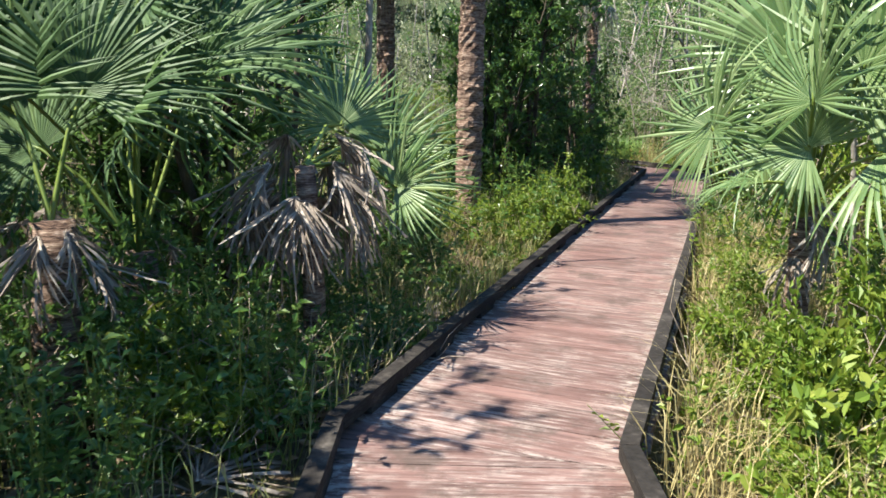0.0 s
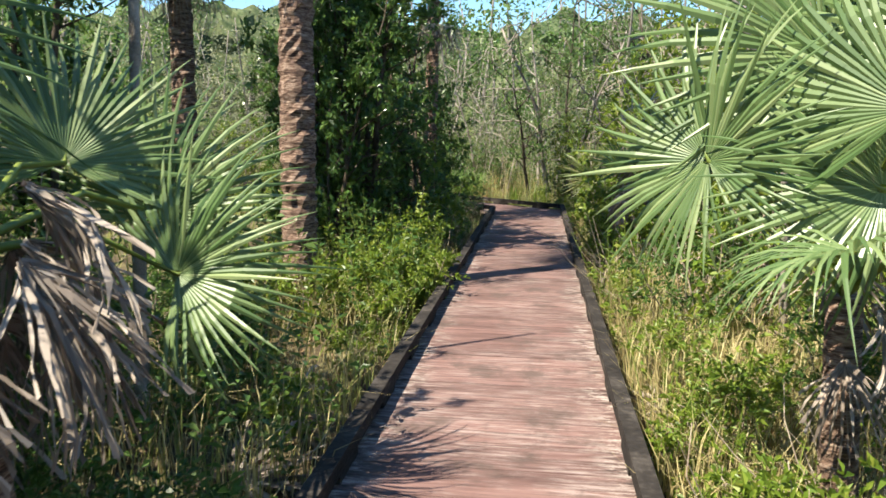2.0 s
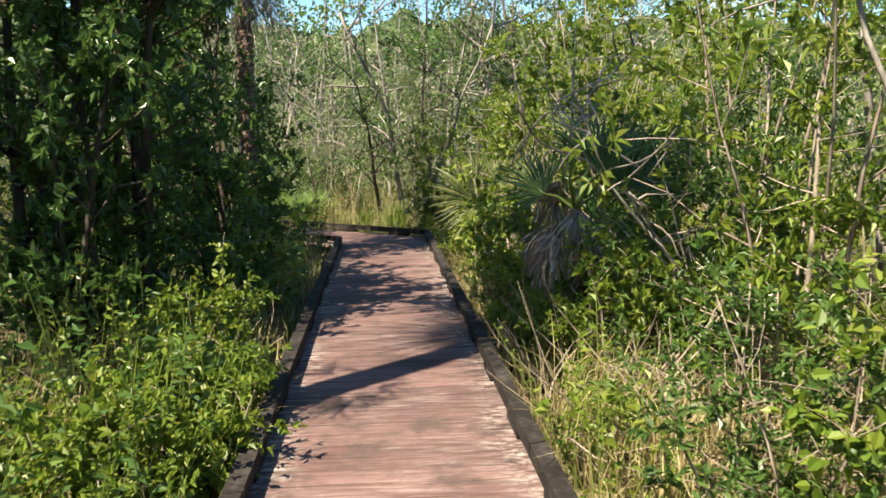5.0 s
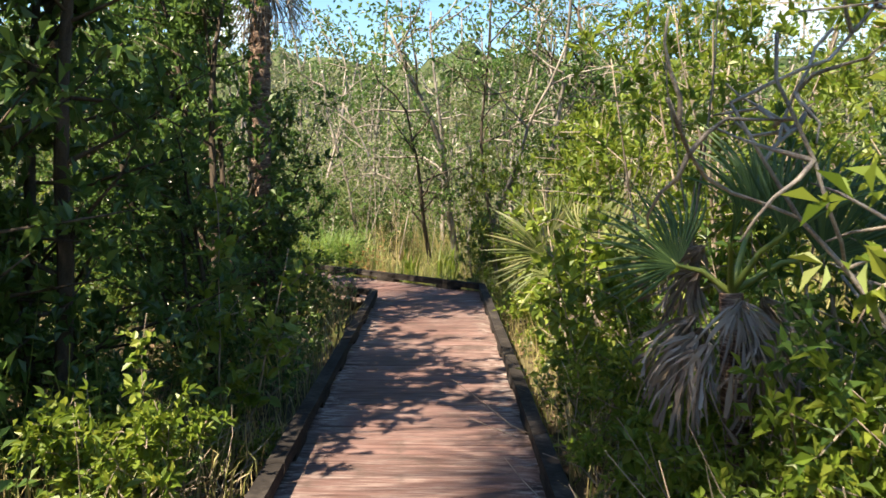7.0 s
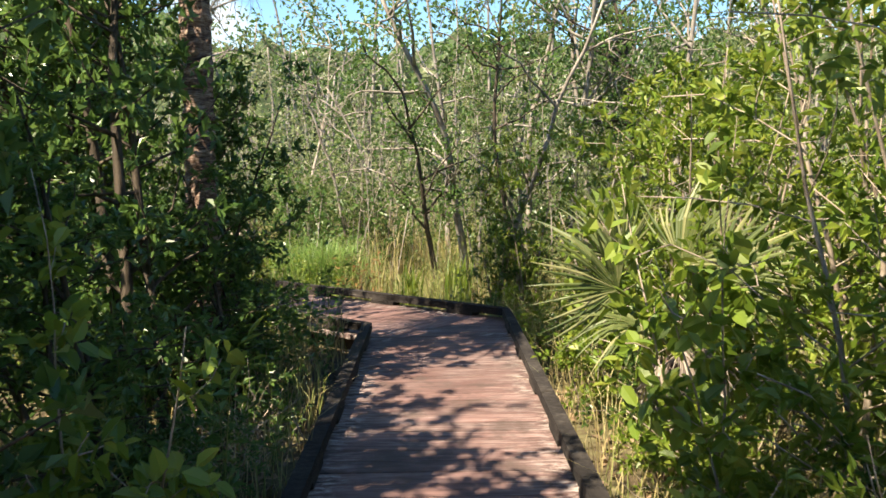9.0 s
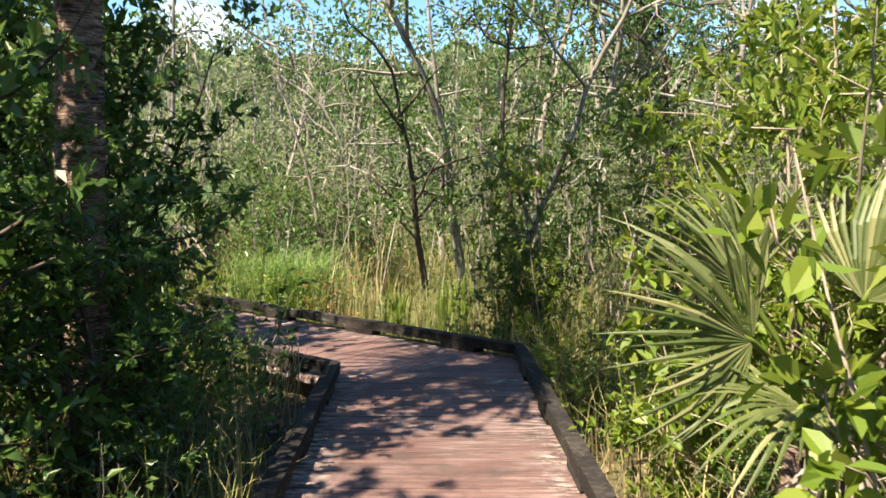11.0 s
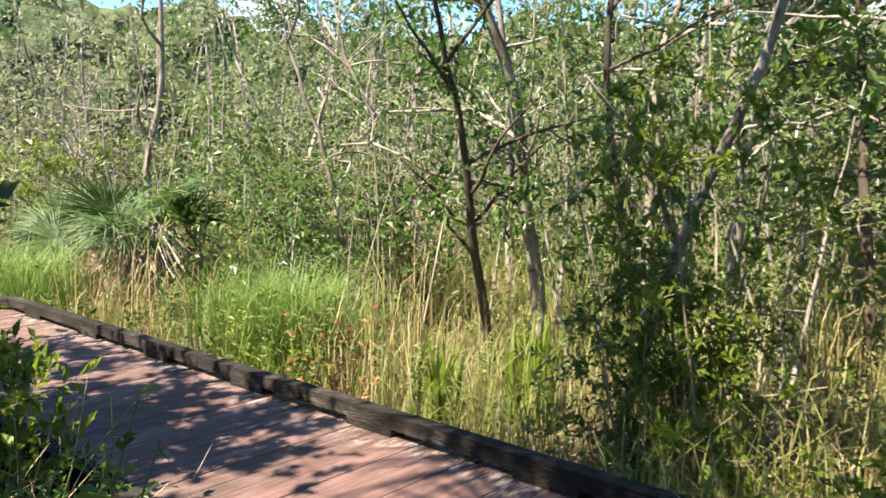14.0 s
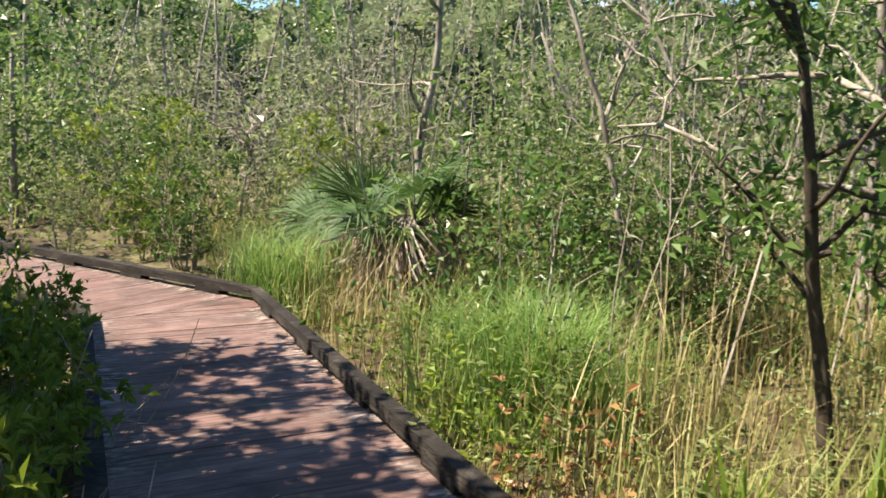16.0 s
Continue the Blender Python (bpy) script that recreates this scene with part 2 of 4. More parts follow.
M_LITTER = leaf_mat("fallen_leaf", (0.10, 0.06, 0.035), (0.22, 0.14, 0.08), (0.40, 0.29, 0.18), gloss=0.7, thin=0.1, glow=1.0)

# ---- mesh builders ----
RNG = np.random.default_rng(7)


def mesh_from(name, verts, faces, mat, smooth=False):
    me = bpy.data.meshes.new(name)
    me.from_pydata([tuple(v) for v in np.asarray(verts, float).tolist()], [], faces)
    me.materials.append(mat)
    if smooth:
        me.polygons.foreach_set("use_smooth", [True] * len(me.polygons))
    me.update()
    return me


def leaf_data(base, way, size, ratio=0.42, fold=0.18, broad=False):
    """Folded pointed leaves: base points, directions, lengths. broad: a fuller outline of six corners."""
    n = len(base)
    way = way / np.maximum(np.linalg.norm(way, axis=1, keepdims=True), 1e-6)
    side = np.cross(way, RNG.normal(size=(n, 3)) * 0.6 + (0, 0, 1))
    side /= np.maximum(np.linalg.norm(side, axis=1, keepdims=True), 1e-6)
    up = np.cross(side, way)
    s = np.asarray(size).reshape(-1, 1) * np.ones((n, 1))
    if broad:
        v = np.empty((n, 6, 3))
        for j, (a, w) in enumerate(((0, 0), (0.3, 0.46), (0.68, 0.4), (1, 0), (0.68, -0.4), (0.3, -0.46))):
            v[:, j] = base + way * s * a + side * s * ratio * w + up * s * (fold * abs(w) - 0.16 * a * a)
        k = np.arange(n).reshape(-1, 1) * 6
        return v.reshape(-1, 3), np.concatenate([k + (0, 1, 2, 3), k + (0, 3, 4, 5)]).tolist()
    mid = base + way * s * 0.48
    v = np.empty((n, 4, 3))
    v[:, 0] = base
    v[:, 1] = mid + side * s * ratio * 0.5 + up * s * fold
    v[:, 2] = base + way * s - up * s * 0.08
    v[:, 3] = mid - side * s * ratio * 0.5 + up * s * fold
    k = np.arange(n).reshape(-1, 1) * 4
    f = np.concatenate([k + (0, 1, 2), k + (0, 2, 3)]).tolist()
    return v.reshape(-1, 3), f


def blade_data(base, tall, lean, wide):
    """Grass blades: a bent strip, two quads and a tip."""
    n = len(base)
    az = RNG.uniform(0, 2 * np.pi, n)
    d = np.stack([np.cos(az), np.sin(az), np.zeros(n)], 1)
    w = np.stack([-np.sin(az), np.cos(az), np.zeros(n)], 1) * (np.asarray(wide).reshape(-1, 1) * np.ones((n, 1)))
    t = np.asarray(tall).reshape(-1, 1) * np.ones((n, 1))
    ln = np.asarray(lean).reshape(-1, 1) * np.ones((n, 1))
    up = np.array([0, 0, 1.0])
    v = np.empty((n, 5, 3))
    v[:, 0] = base - w
    v[:, 1] = base + w
    m = base + up * t * 0.6 + d * t * ln * 0.3
    v[:, 2] = m + w * 0.8
    v[:, 3] = m - w * 0.8
    v[:, 4] = base + up * t * (1 - 0.35 * ln) + d * t * ln
    k = np.arange(n).reshape(-1, 1) * 5
    f = np.concatenate([k + (0, 1, 2), k + (0, 2, 3), k + (3, 2, 4)]).tolist()
    return v.reshape(-1, 3), f


def tube_data(paths, sides=4):
    """Tapered tubes along polylines: list of (points, radii)."""
    verts, faces = [], []
    for pts, rad in paths:
        pts = np.asarray(pts, float)
        o = len(verts)
        for k in range(len(pts)):
            d = pts[min(k + 1, len(pts) - 1)] - pts[max(k - 1, 0)]
            d = d / max(np.linalg.norm(d), 1e-6)
            a = np.cross(d, (0.31, 0.95, 0.1) if abs(d[1]) < 0.9 else (1, 0, 0))
            a /= np.linalg.norm(a)
            b = np.cross(d, a)
            for q in range(sides):
                w = 2 * math.pi * q / sides
                verts.append(pts[k] + rad[k] * (math.cos(w) * a + math.sin(w) * b))
        for k in range(len(pts) - 1):
            for q in range(sides):
                r = (q + 1) % sides
                faces.append((o + k * sides + q, o + k * sides + r, o + (k + 1) * sides + r, o + (k + 1) * sides + q))
        faces.append(tuple(o + (len(pts) - 1) * sides + q for q in range(sides)))
    return verts, faces


def wander(start, way, length, steps, wob, lift=0.0):
    p = np.array(start, float)
    d = np.array(way, float)
    d /= np.linalg.norm(d)
    out = [p.copy()]
    for _ in range(steps):
        d = d + RNG.normal(size=3) * wob + (0, 0, lift)
        d /= np.linalg.norm(d)
        p = p + d * length / steps
        out.append(p.copy())
    return np.array(out)


def child(parent, name, me, label=""):
    ob = new(name, me)
    ob.parent = parent
    return tagged(ob, label=label)


def woody(name, height, spread, stems, twigs, per, leaf, mat, bark, low=0.15, thick=0.03, droop=0.0, ratio=0.42, sides=5, broad=False):
    """A shrub or tree at the origin: stems, limbs and twigs with leaves along them. low: where the crown begins."""
    paths, tips = [], []
    for k in range(stems):
        a = 2 * math.pi * (k + RNG.uniform(0, 0.7)) / stems
        out = spread * RNG.uniform(0.15, 0.5) if stems > 1 else spread * 0.08
        h = height * RNG.uniform(0.78, 1.0)
        st = wander((0.05 * math.cos(a) * stems ** 0.5, 0.05 * math.sin(a) * stems ** 0.5, 0), (out * math.cos(a), out * math.sin(a), h), h, 9, 0.07, 0.03)
        rr = thick * RNG.uniform(0.7, 1.1)
        paths.append((st, np.linspace(rr, rr * 0.2, len(st))))
        nb = max(5, int(twigs / stems / 6))
        for _ in range(nb):
            f = RNG.uniform(low, 0.97)
            i = f * (len(st) - 1)
            p = st[int(i)] + (st[min(int(i) + 1, len(st) - 1)] - st[int(i)]) * (i % 1)
            b = RNG.uniform(0, 2 * math.pi)
            ln = spread * RNG.uniform(0.35, 1.0) * (1.0 - 0.62 * abs(f - 0.45))
            lim = wander(p, (math.cos(b), math.sin(b), RNG.uniform(0.1, 0.8)), ln, 3, 0.19, 0.02 - droop)
            r2 = rr * (1 - f * 0.75) * 0.4
            paths.append((lim, np.linspace(r2, 0.003, len(lim))))
            for _ in range(6):
                q = lim[RNG.integers(1, len(lim))]
                tw = wander(q, RNG.normal(size=3) + (0, 0, 0.25 - droop), RNG.uniform(0.12, 0.34) * (0.5 + 0.25 * spread), 3, 0.25, -droop * 0.5)
                tips.append(tw)
                if len(tips) % 8 == 0:
                    paths.append((tw, (0.004, 0.0035, 0.003, 0.002)))
    base, way = [], []
    for tw in tips:
        for _ in range(per):
            i = RNG.uniform(0.1, len(tw) - 1.001)
            k = int(i)
            d = tw[k + 1] - tw[k]
            base.append(tw[k] + d * (i - k))
            way.append(d / max(np.linalg.norm(d), 1e-5) * 0.6 + RNG.normal(size=3) * 0.6 + (0, 0, 0.15 - droop))
    base, way = np.array(base), np.array(way)
    size = leaf * RNG.uniform(0.55, 1.25, len(base))
    root = new(name, mesh_from(name, *tube_data(paths[:1], sides), bark, True))
    child(root, "branches", mesh_from(name + "_branches", *tube_data(paths[1:], 3), bark, True))
    child(root, "foliage", mesh_from(name + "_foliage", *leaf_data(base, way, size, ratio, broad=broad), mat))
    return root


def fan_data(size, arc=300, segs=34, joined=0.42, droop=0.35, cup=0.18, wid=1.0):
    """One fan leaf in local space: hub at the origin, middle blade along +X, face up +Z. Pleated, with free drooping tips."""
    verts, faces = [], []
    for k in range(segs):
        a = radians(-arc / 2 + arc * (k + 0.5) / segs)
        half = radians(arc / segs / 2) * wid
        ln = size * (0.72 + 0.28 * math.cos(a * 0.55)) * RNG.uniform(0.9, 1.05)
        dr = droop * RNG.uniform(0.5, 1.5)
        tilt = RNG.normal() * 0.2
        o = len(verts)
        for r, wf in ((0.03, 1.0), (joined * 0.5, 1.0), (joined, 0.95), (joined + (1 - joined) * 0.4, 0.62), (joined + (1 - joined) * 0.75, 0.3), (1.0, 0.03)):
            rr = ln * r
            lim = ln * min(r, joined + 0.02)
            w = math.tan(half) * lim * wf
            z = cup * abs(math.sin(a)) * rr + cup * 0.5 * rr + tilt * rr * max(0, r - joined * 0.5) - dr * ln * max(0, r - joined * 0.8) ** 2
            cx, cy = math.cos(a), math.sin(a)
            ridge = 0.45 * w
            verts += [(cx * rr - cy * -w, cy * rr + cx * -w, z), (cx * rr, cy * rr, z + ridge), (cx * rr - cy * w, cy * rr + cx * w, z)]
        for q in range(5):
            b = o + q * 3
            faces += [(b, b + 3, b + 4, b + 1), (b + 1, b + 4, b + 5, b + 2)]
    return np.array(verts), faces


def aim(hub, way, spin=0.0):
    """Pose of a fan: its middle blade along way."""
    d = Vector(way).normalized()
    side = Vector((0, 0, 1)).cross(d)
    if side.length < 1e-3:
        side = Vector((1, 0, 0))
    side.normalize()
    up = d.cross(side)
    m = Matrix((d, side, up)).transposed().to_4x4()
    return Matrix.Translation(hub) @ m @ Matrix.Rotation(radians(spin), 4, "X")


def palmetto(name, at, fans, label, blade_mat, dead=0, trunk=0.0, group="", reach=0.8, girth=0.14):
    """A fan palm: a short trunk, stalks to the given hubs, a fan at each, and hanging dead fans. fans: (hub, way, size, spin)."""
    at = np.array(at, float)
    paths = [(wander(at - (0, 0, 0.15), (RNG.uniform(-0.1, 0.1), RNG.uniform(-0.1, 0.1), 1), max(trunk, 0.1) + 0.3, 6, 0.04), np.linspace(girth, girth * 0.8, 7))]
    root = new(name, mesh_from(name, *tube_data(paths, 10), M_PALMBARK, True))
    top = paths[0][0][-1]
    stalks = []
    for hub, way, size, spin, *spread in fans:
        hub = np.array(hub, float)
        midp = top * 0.45 + hub * 0.55 + np.array((0, 0, 0.12 * np.linalg.norm(hub - top)))
        stalks.append(([top, midp, hub, hub + np.array(way) / np.linalg.norm(way) * size * 0.12], [0.016, 0.012, 0.010, 0.004]))
        arc = spread[0] if spread else RNG.uniform(220, 280)
        v, f = fan_data(size, arc=arc, droop=RNG.uniform(0.35, 0.95), segs=int(arc / 5.4), joined=0.48, wid=1.0)
        me = mesh_from("fan_leaf", v, f, blade_mat)
        ob = child(root, "fan_leaf", me)
        ob.matrix_basis = aim(hub, way, spin)
    child(root, "stalk", mesh_from("stalk", *tube_data(stalks, 5), M_STALK, True), "yellow-green leaf stalks")
    for k in range(dead):
        a = RNG.uniform(0, 2 * math.pi)
        hub = top + (reach * 0.33 * math.cos(a), reach * 0.33 * math.sin(a), RNG.uniform(-0.3, 0.2))
        v, f = fan_data(reach * RNG.uniform(0.75, 1.2), arc=130, segs=18, joined=0.28, droop=0.5, cup=0.3, wid=0.8)
        v[:, 1] *= 0.55
        v += RNG.normal(size=v.shape) * 0.006
        ob = child(root, "dead_fan_leaf", mesh_from("dead_fan_leaf", v, f, M_DEADFAN), "dry grey-brown hanging fan leaf")
        ob.matrix_basis = aim(hub, (0.42 * math.cos(a), 0.42 * math.sin(a), -1.0), RNG.uniform(-40, 40))
    return tagged(root, label, "palm", group)


def ring_fans(at, top, n, reach, size, up=0.5):
    """Fans all round a crown."""
    out = []
    for k in range(n):
        a = 2 * math.pi * (k + RNG.uniform(-0.3, 0.3)) / n
        e = RNG.uniform(-0.1, 1.0)
        r = reach * RNG.uniform(0.6, 1.1)
        hub = (at[0] + r * math.cos(a) * math.cos(e), at[1] + r * math.sin(a) * math.cos(e), top + r * math.sin(e) * up * 2)
        out.append((hub, (math.cos(a), math.sin(a), math.tan(e) * 0.8 - 0.05), size * RNG.uniform(0.8, 1.15), RNG.uniform(-60, 60)))
    return out


# ---- the plan of the boardwalk ----
DECK = [Vector(p) for p in ((1.85, -2.2), (0.0, 3.1), (0.0, 17.02), (-4.60, 20.62), (-11.0, 21.45))]
HALF = 0.61


def deck_dist(p):
    best = np.full(len(p), 99.0)
    for a, b in zip(DECK, DECK[1:]):
        a, d = np.array(a), np.array(b - a)
        t = np.clip(((p[:, :2] - a) @ d) / (d @ d), 0, 1)
        best = np.minimum(best, np.linalg.norm(p[:, :2] - a - t[:, None] * d, axis=1))
    return best


def ground_z(x, y):
    return -0.27 + 0.06 * np.sin(x * 1.7 + y * 0.6) + 0.04 * np.sin(y * 2.3 - x) - 0.02 * np.cos(x * 3.1)


def scatter(n, x0, x1, y0, y1, clear=0.8):
    p = np.stack([RNG.uniform(x0, x1, n), RNG.uniform(y0, y1, n)], 1)
    p = p[deck_dist(p) > clear]
    return np.column_stack([p, ground_z(p[:, 0], p[:, 1])])


# ---- ground ----
xs = np.concatenate([[-1500, -400, -120, -50, -30], np.arange(-20, 20.1, 0.4), [30, 50, 120, 400, 1500]])
ys = np.concatenate([[-1500, -400, -120, -50, -20], np.arange(-10, 34.1, 0.4), [45, 70, 130, 400, 1500]])
gv = [(x, y, ground_z(x, y)) for y in ys for x in xs]
nx = len(xs)
gf = [(j * nx + i, j * nx + i + 1, (j + 1) * nx + i + 1, (j + 1) * nx + i) for j in range(len(ys) - 1) for i in range(nx - 1)]
tagged(new("ground", mesh_from("ground", gv, gf, M_SOIL, True)), "damp brown soil with leaf litter", "ground", kind="structure")

# ---- boardwalk ----
walkway = tagged(new("boardwalk"), "weathered reddish wooden boardwalk with low kerb timbers", "boardwalk", kind="structure")


def mitre(k):
    """Point and normal of the cut at a bend."""
    a = (DECK[k] - DECK[k - 1]).normalized() if k > 0 else (DECK[1] - DECK[0]).normalized()
    b = (DECK[k + 1] - DECK[k]).normalized() if k < len(DECK) - 1 else a
    return DECK[k], (a + b).normalized()


def clip_poly(poly, p, n, keep):
    out = []
    for i in range(len(poly)):
        a, b = poly[i], poly[(i + 1) % len(poly)]
        da, db = (a - p).dot(n) * keep, (b - p).dot(n) * keep
        if da >= 0:
            out.append(a)
        if da * db < 0:
            out.append(a + (b - a) * (da / (da - db)))
    return out


def slab(poly, z0, z1, mat, name, bevel=0.004):
    bm = bmesh.new()
    lo = [bm.verts.new((p.x, p.y, z0)) for p in poly]
    c = sum(poly, Vector((0, 0))) / len(poly)
    hi0 = [bm.verts.new((p.x, p.y, z1 - bevel)) for p in poly]
    hi = [bm.verts.new((*(p + (c - p).normalized() * bevel * 1.4), z1)) for p in poly]
    n = len(poly)
    for ring in ((lo, hi0), (hi0, hi)):
        for i in range(n):
            j = (i + 1) % n
            bm.faces.new((ring[0][i], ring[0][j], ring[1][j], ring[1][i]))
    bm.faces.new(hi)
    bm.faces.new(list(reversed(lo)))
    bmesh.ops.recalc_face_normals(bm, faces=bm.faces)
    me = bpy.data.meshes.new(name)
    bm.to_mesh(me)
    bm.free()
    me.materials.append(mat)
    return me


def inset_line(k, off):
    """The point of the offset line at bend k."""
    p, n = mitre(k)
    d = (DECK[k + 1] - DECK[k]).normalized() if k < len(DECK) - 1 else (DECK[k] - DECK[k - 1]).normalized()
    side = Vector((d.y, -d.x))
    along = Vector((n.y, -n.x))
    return p + along * (off / along.dot(side))


for k in range(len(DECK) - 1):
    for s in (-1, 1):
        a0, a1 = inset_line(k, s * HALF), inset_line(k, s * (HALF + 0.083))
        b0, b1 = inset_line(k + 1, s * HALF), inset_line(k + 1, s * (HALF + 0.083))
        n = max(1, round((b0 - a0).length / 3.0))
        for q in range(n):
            t0, t1 = q / n + 0.0006, (q + 1) / n - 0.0006
            poly = [a0.lerp(b0, t0), a0.lerp(b0, t1), a1.lerp(b1, t1), a1.lerp(b1, t0)]
            ob = new("kerb_timber", slab(poly, 0.04, 0.112, M_KERB, "kerb_timber", 0.008))
            ob.parent = walkway
            nb = max(2, round((b0 - a0).length / n / 1.0))
            for w in range(nb):
                c = t0 + (t1 - t0) * (w + 0.5) / nb
                h = 0.16 / (b0 - a0).length
                blk = [a0.lerp(b0, c - h), a0.lerp(b0, c + h), a1.lerp(b1, c + h), a1.lerp(b1, c - h)]
                ob = new("kerb_block", slab(blk, 0.0, 0.039, M_KERB, "kerb_block", 0.003))
                ob.parent = walkway
        # side joist and posts under the deck
        j0, j1 = inset_line(k, s * 0.52), inset_line(k, s * 0.60)
        e0, e1 = inset_line(k + 1, s * 0.52), inset_line(k + 1, s * 0.60)
        ob = new("joist", slab([j0, e0, e1, j1], -0.20, -0.045, M_POST, "joist"))
        ob.parent = walkway
        for q in range(max(2, int((e0 - j0).length / 2.4))):
            c = (j1.lerp(e1, (q + 0.5) / max(2, int((e0 - j0).length / 2.4))))
            r = 0.05
            ob = new("post", slab([c + Vector(v) for v in ((-r, -r), (r, -r), (r, r), (-r, r))], -0.7, -0.05, M_POST, "post"))
            ob.parent = walkway
    a, b = DECK[k], DECK[k + 1]
    d = (b - a).normalized()
    side = Vector((d.y, -d.x))
    pm, nm = mitre(k)
    pe, ne = mitre(k + 1)
    s0, pitch = -0.5, 0.146
    while s0 < (b - a).length + 0.5:
        w = 0.1425 + random.uniform(-0.0015, 0.0015)
        e = 0.70 + random.uniform(0.0, 0.035)
        poly = [a + d * s0 - side * e, a + d * s0 + side * (0.70 + random.uniform(0, 0.03)), a + d * (s0 + w) + side * e, a + d * (s0 + w) - side * e]
        if k > 0:
            poly = clip_poly(poly, pm + nm * 0.003, nm, 1)
        if len(poly) > 2 and k < len(DECK) - 2:
            poly = clip_poly(poly, pe - ne * 0.003, ne, -1)
        if len(poly) > 2:
            c = sum(poly, Vector((0, 0))) / len(poly)
            rot = math.atan2(side.y, side.x)
            inv = Matrix.Rotation(-rot, 2)
            loc = [inv @ (p - c) for p in poly]
            if max(p.y for p in loc) - min(p.y for p in loc) > 0.015:
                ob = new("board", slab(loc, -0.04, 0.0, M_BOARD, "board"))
                ob.parent = walkway
                ob.matrix_basis = pose(c.x, c.y, random.uniform(-0.003, 0.0), random.uniform(-0.4, 0.4), random.uniform(-0.15, 0.15), math.degrees(rot) + random.uniform(-0.25, 0.25))
        s0 += pitch

# ---- palms beside the walk ----
palmetto("fan_palm", (1.45, 5.3, -0.25), [
    ((0.84, 5.29, 1.38), (-0.25, 0.4, 0.85), 0.68, -80, 345), ((1.36, 4.79, 1.57), (-0.1, 0.3, 0.95), 0.8, -80),
    ((1.38, 5.0, 1.3), (-0.85, 0.25, 0.4), 0.64, -70), ((1.15, 4.6, 1.13), (-0.75, -0.15, -0.2), 0.5, 8, 190),
    ((1.6, 4.9, 1.75), (0.35, -0.2, 0.95), 0.95, 65), ((1.3, 5.45, 1.8), (-0.35, 0.2, 0.95), 0.95, -60),
    ((1.9, 5.3, 1.7), (0.75, 0.1, 0.7), 0.9, 60), ((1.5, 5.9, 1.5), (0.0, 0.8, 0.5), 0.85, 0),
    ((1.7, 4.7, 1.3), (0.7, -0.5, 0.2), 0.75, 60), ((1.5, 5.2, 2.0), (0.05, -0.1, 1.0), 0.9, 60)],
    "bright green fan palm with dry lower fronds beside the boardwalk", M_FAN, dead=3, trunk=0.95, reach=0.4, girth=0.085)
# left palms stand in shade, which the darker blade colour carries
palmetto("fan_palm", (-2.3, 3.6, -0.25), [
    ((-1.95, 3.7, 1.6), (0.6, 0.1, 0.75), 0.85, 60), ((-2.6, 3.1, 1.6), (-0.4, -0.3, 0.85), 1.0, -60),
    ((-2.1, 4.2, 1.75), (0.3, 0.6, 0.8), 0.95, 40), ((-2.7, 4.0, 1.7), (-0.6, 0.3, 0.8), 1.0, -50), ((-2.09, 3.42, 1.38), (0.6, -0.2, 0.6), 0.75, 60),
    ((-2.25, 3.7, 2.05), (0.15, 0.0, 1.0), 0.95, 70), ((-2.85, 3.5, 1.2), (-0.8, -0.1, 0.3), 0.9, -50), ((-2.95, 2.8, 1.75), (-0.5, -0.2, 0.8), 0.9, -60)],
    "green fan palm with split fronds, shade put into its colour", M_FANSHADE, dead=1, trunk=0.7, reach=0.45)
palmetto("fan_palm", (-1.34, 4.0, -0.25), [
    ((-1.12, 4.75, 0.95), (0.75, 0.1, 0.42), 0.56, 68), ((-1.25, 4.9, 1.15), (0.45, 0.3, 0.8), 0.6, 55), ((-1.5, 4.7, 1.35), (-0.2, 0.4, 0.85), 0.65, 20)],
    "fan palm with a sunlit frond and a dead frond skirt", M_FAN, dead=18, trunk=1.25, reach=0.55, girth=0.075)
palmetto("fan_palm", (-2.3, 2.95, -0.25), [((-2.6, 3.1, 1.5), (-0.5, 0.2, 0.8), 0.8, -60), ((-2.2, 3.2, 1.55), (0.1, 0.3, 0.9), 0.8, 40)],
    "fan palm with shade-darkened blades and bleached dead fronds hanging", M_FANSHADE, dead=6, trunk=1.0, reach=0.5)
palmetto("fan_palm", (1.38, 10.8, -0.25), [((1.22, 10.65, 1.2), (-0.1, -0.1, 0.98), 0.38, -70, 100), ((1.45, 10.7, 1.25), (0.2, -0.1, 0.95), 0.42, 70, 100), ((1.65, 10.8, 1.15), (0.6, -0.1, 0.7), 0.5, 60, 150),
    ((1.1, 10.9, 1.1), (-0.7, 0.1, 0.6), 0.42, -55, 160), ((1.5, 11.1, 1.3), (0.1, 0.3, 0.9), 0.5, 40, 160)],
    "green fan palm with hanging dry dead fronds", M_FANSHADE, dead=12, trunk=1.1, reach=0.42, girth=0.06, group="fan palms by the deck")
palmetto("fan_palm", (1.3, 14.25, -0.25), [((0.96, 14.0, 0.82), (-0.8, -0.3, 0.5), 0.56, -70, 150), ((1.05, 14.3, 0.95), (-0.35, 0.0, 0.95), 0.5, -65, 130), ((1.3, 14.0, 0.95), (0.25, -0.2, 0.9), 0.52, 65, 140), ((1.05, 13.85, 0.66), (-0.6, -0.5, -0.05), 0.45, -20, 160), ((1.5, 14.05, 0.9), (0.8, -0.3, 0.45), 0.5, 60, 160)],
          "fan palm with yellow-tipped blades over the kerb", M_FANDRY, dead=3, trunk=0.45, reach=0.45, group="fan palms by the deck")
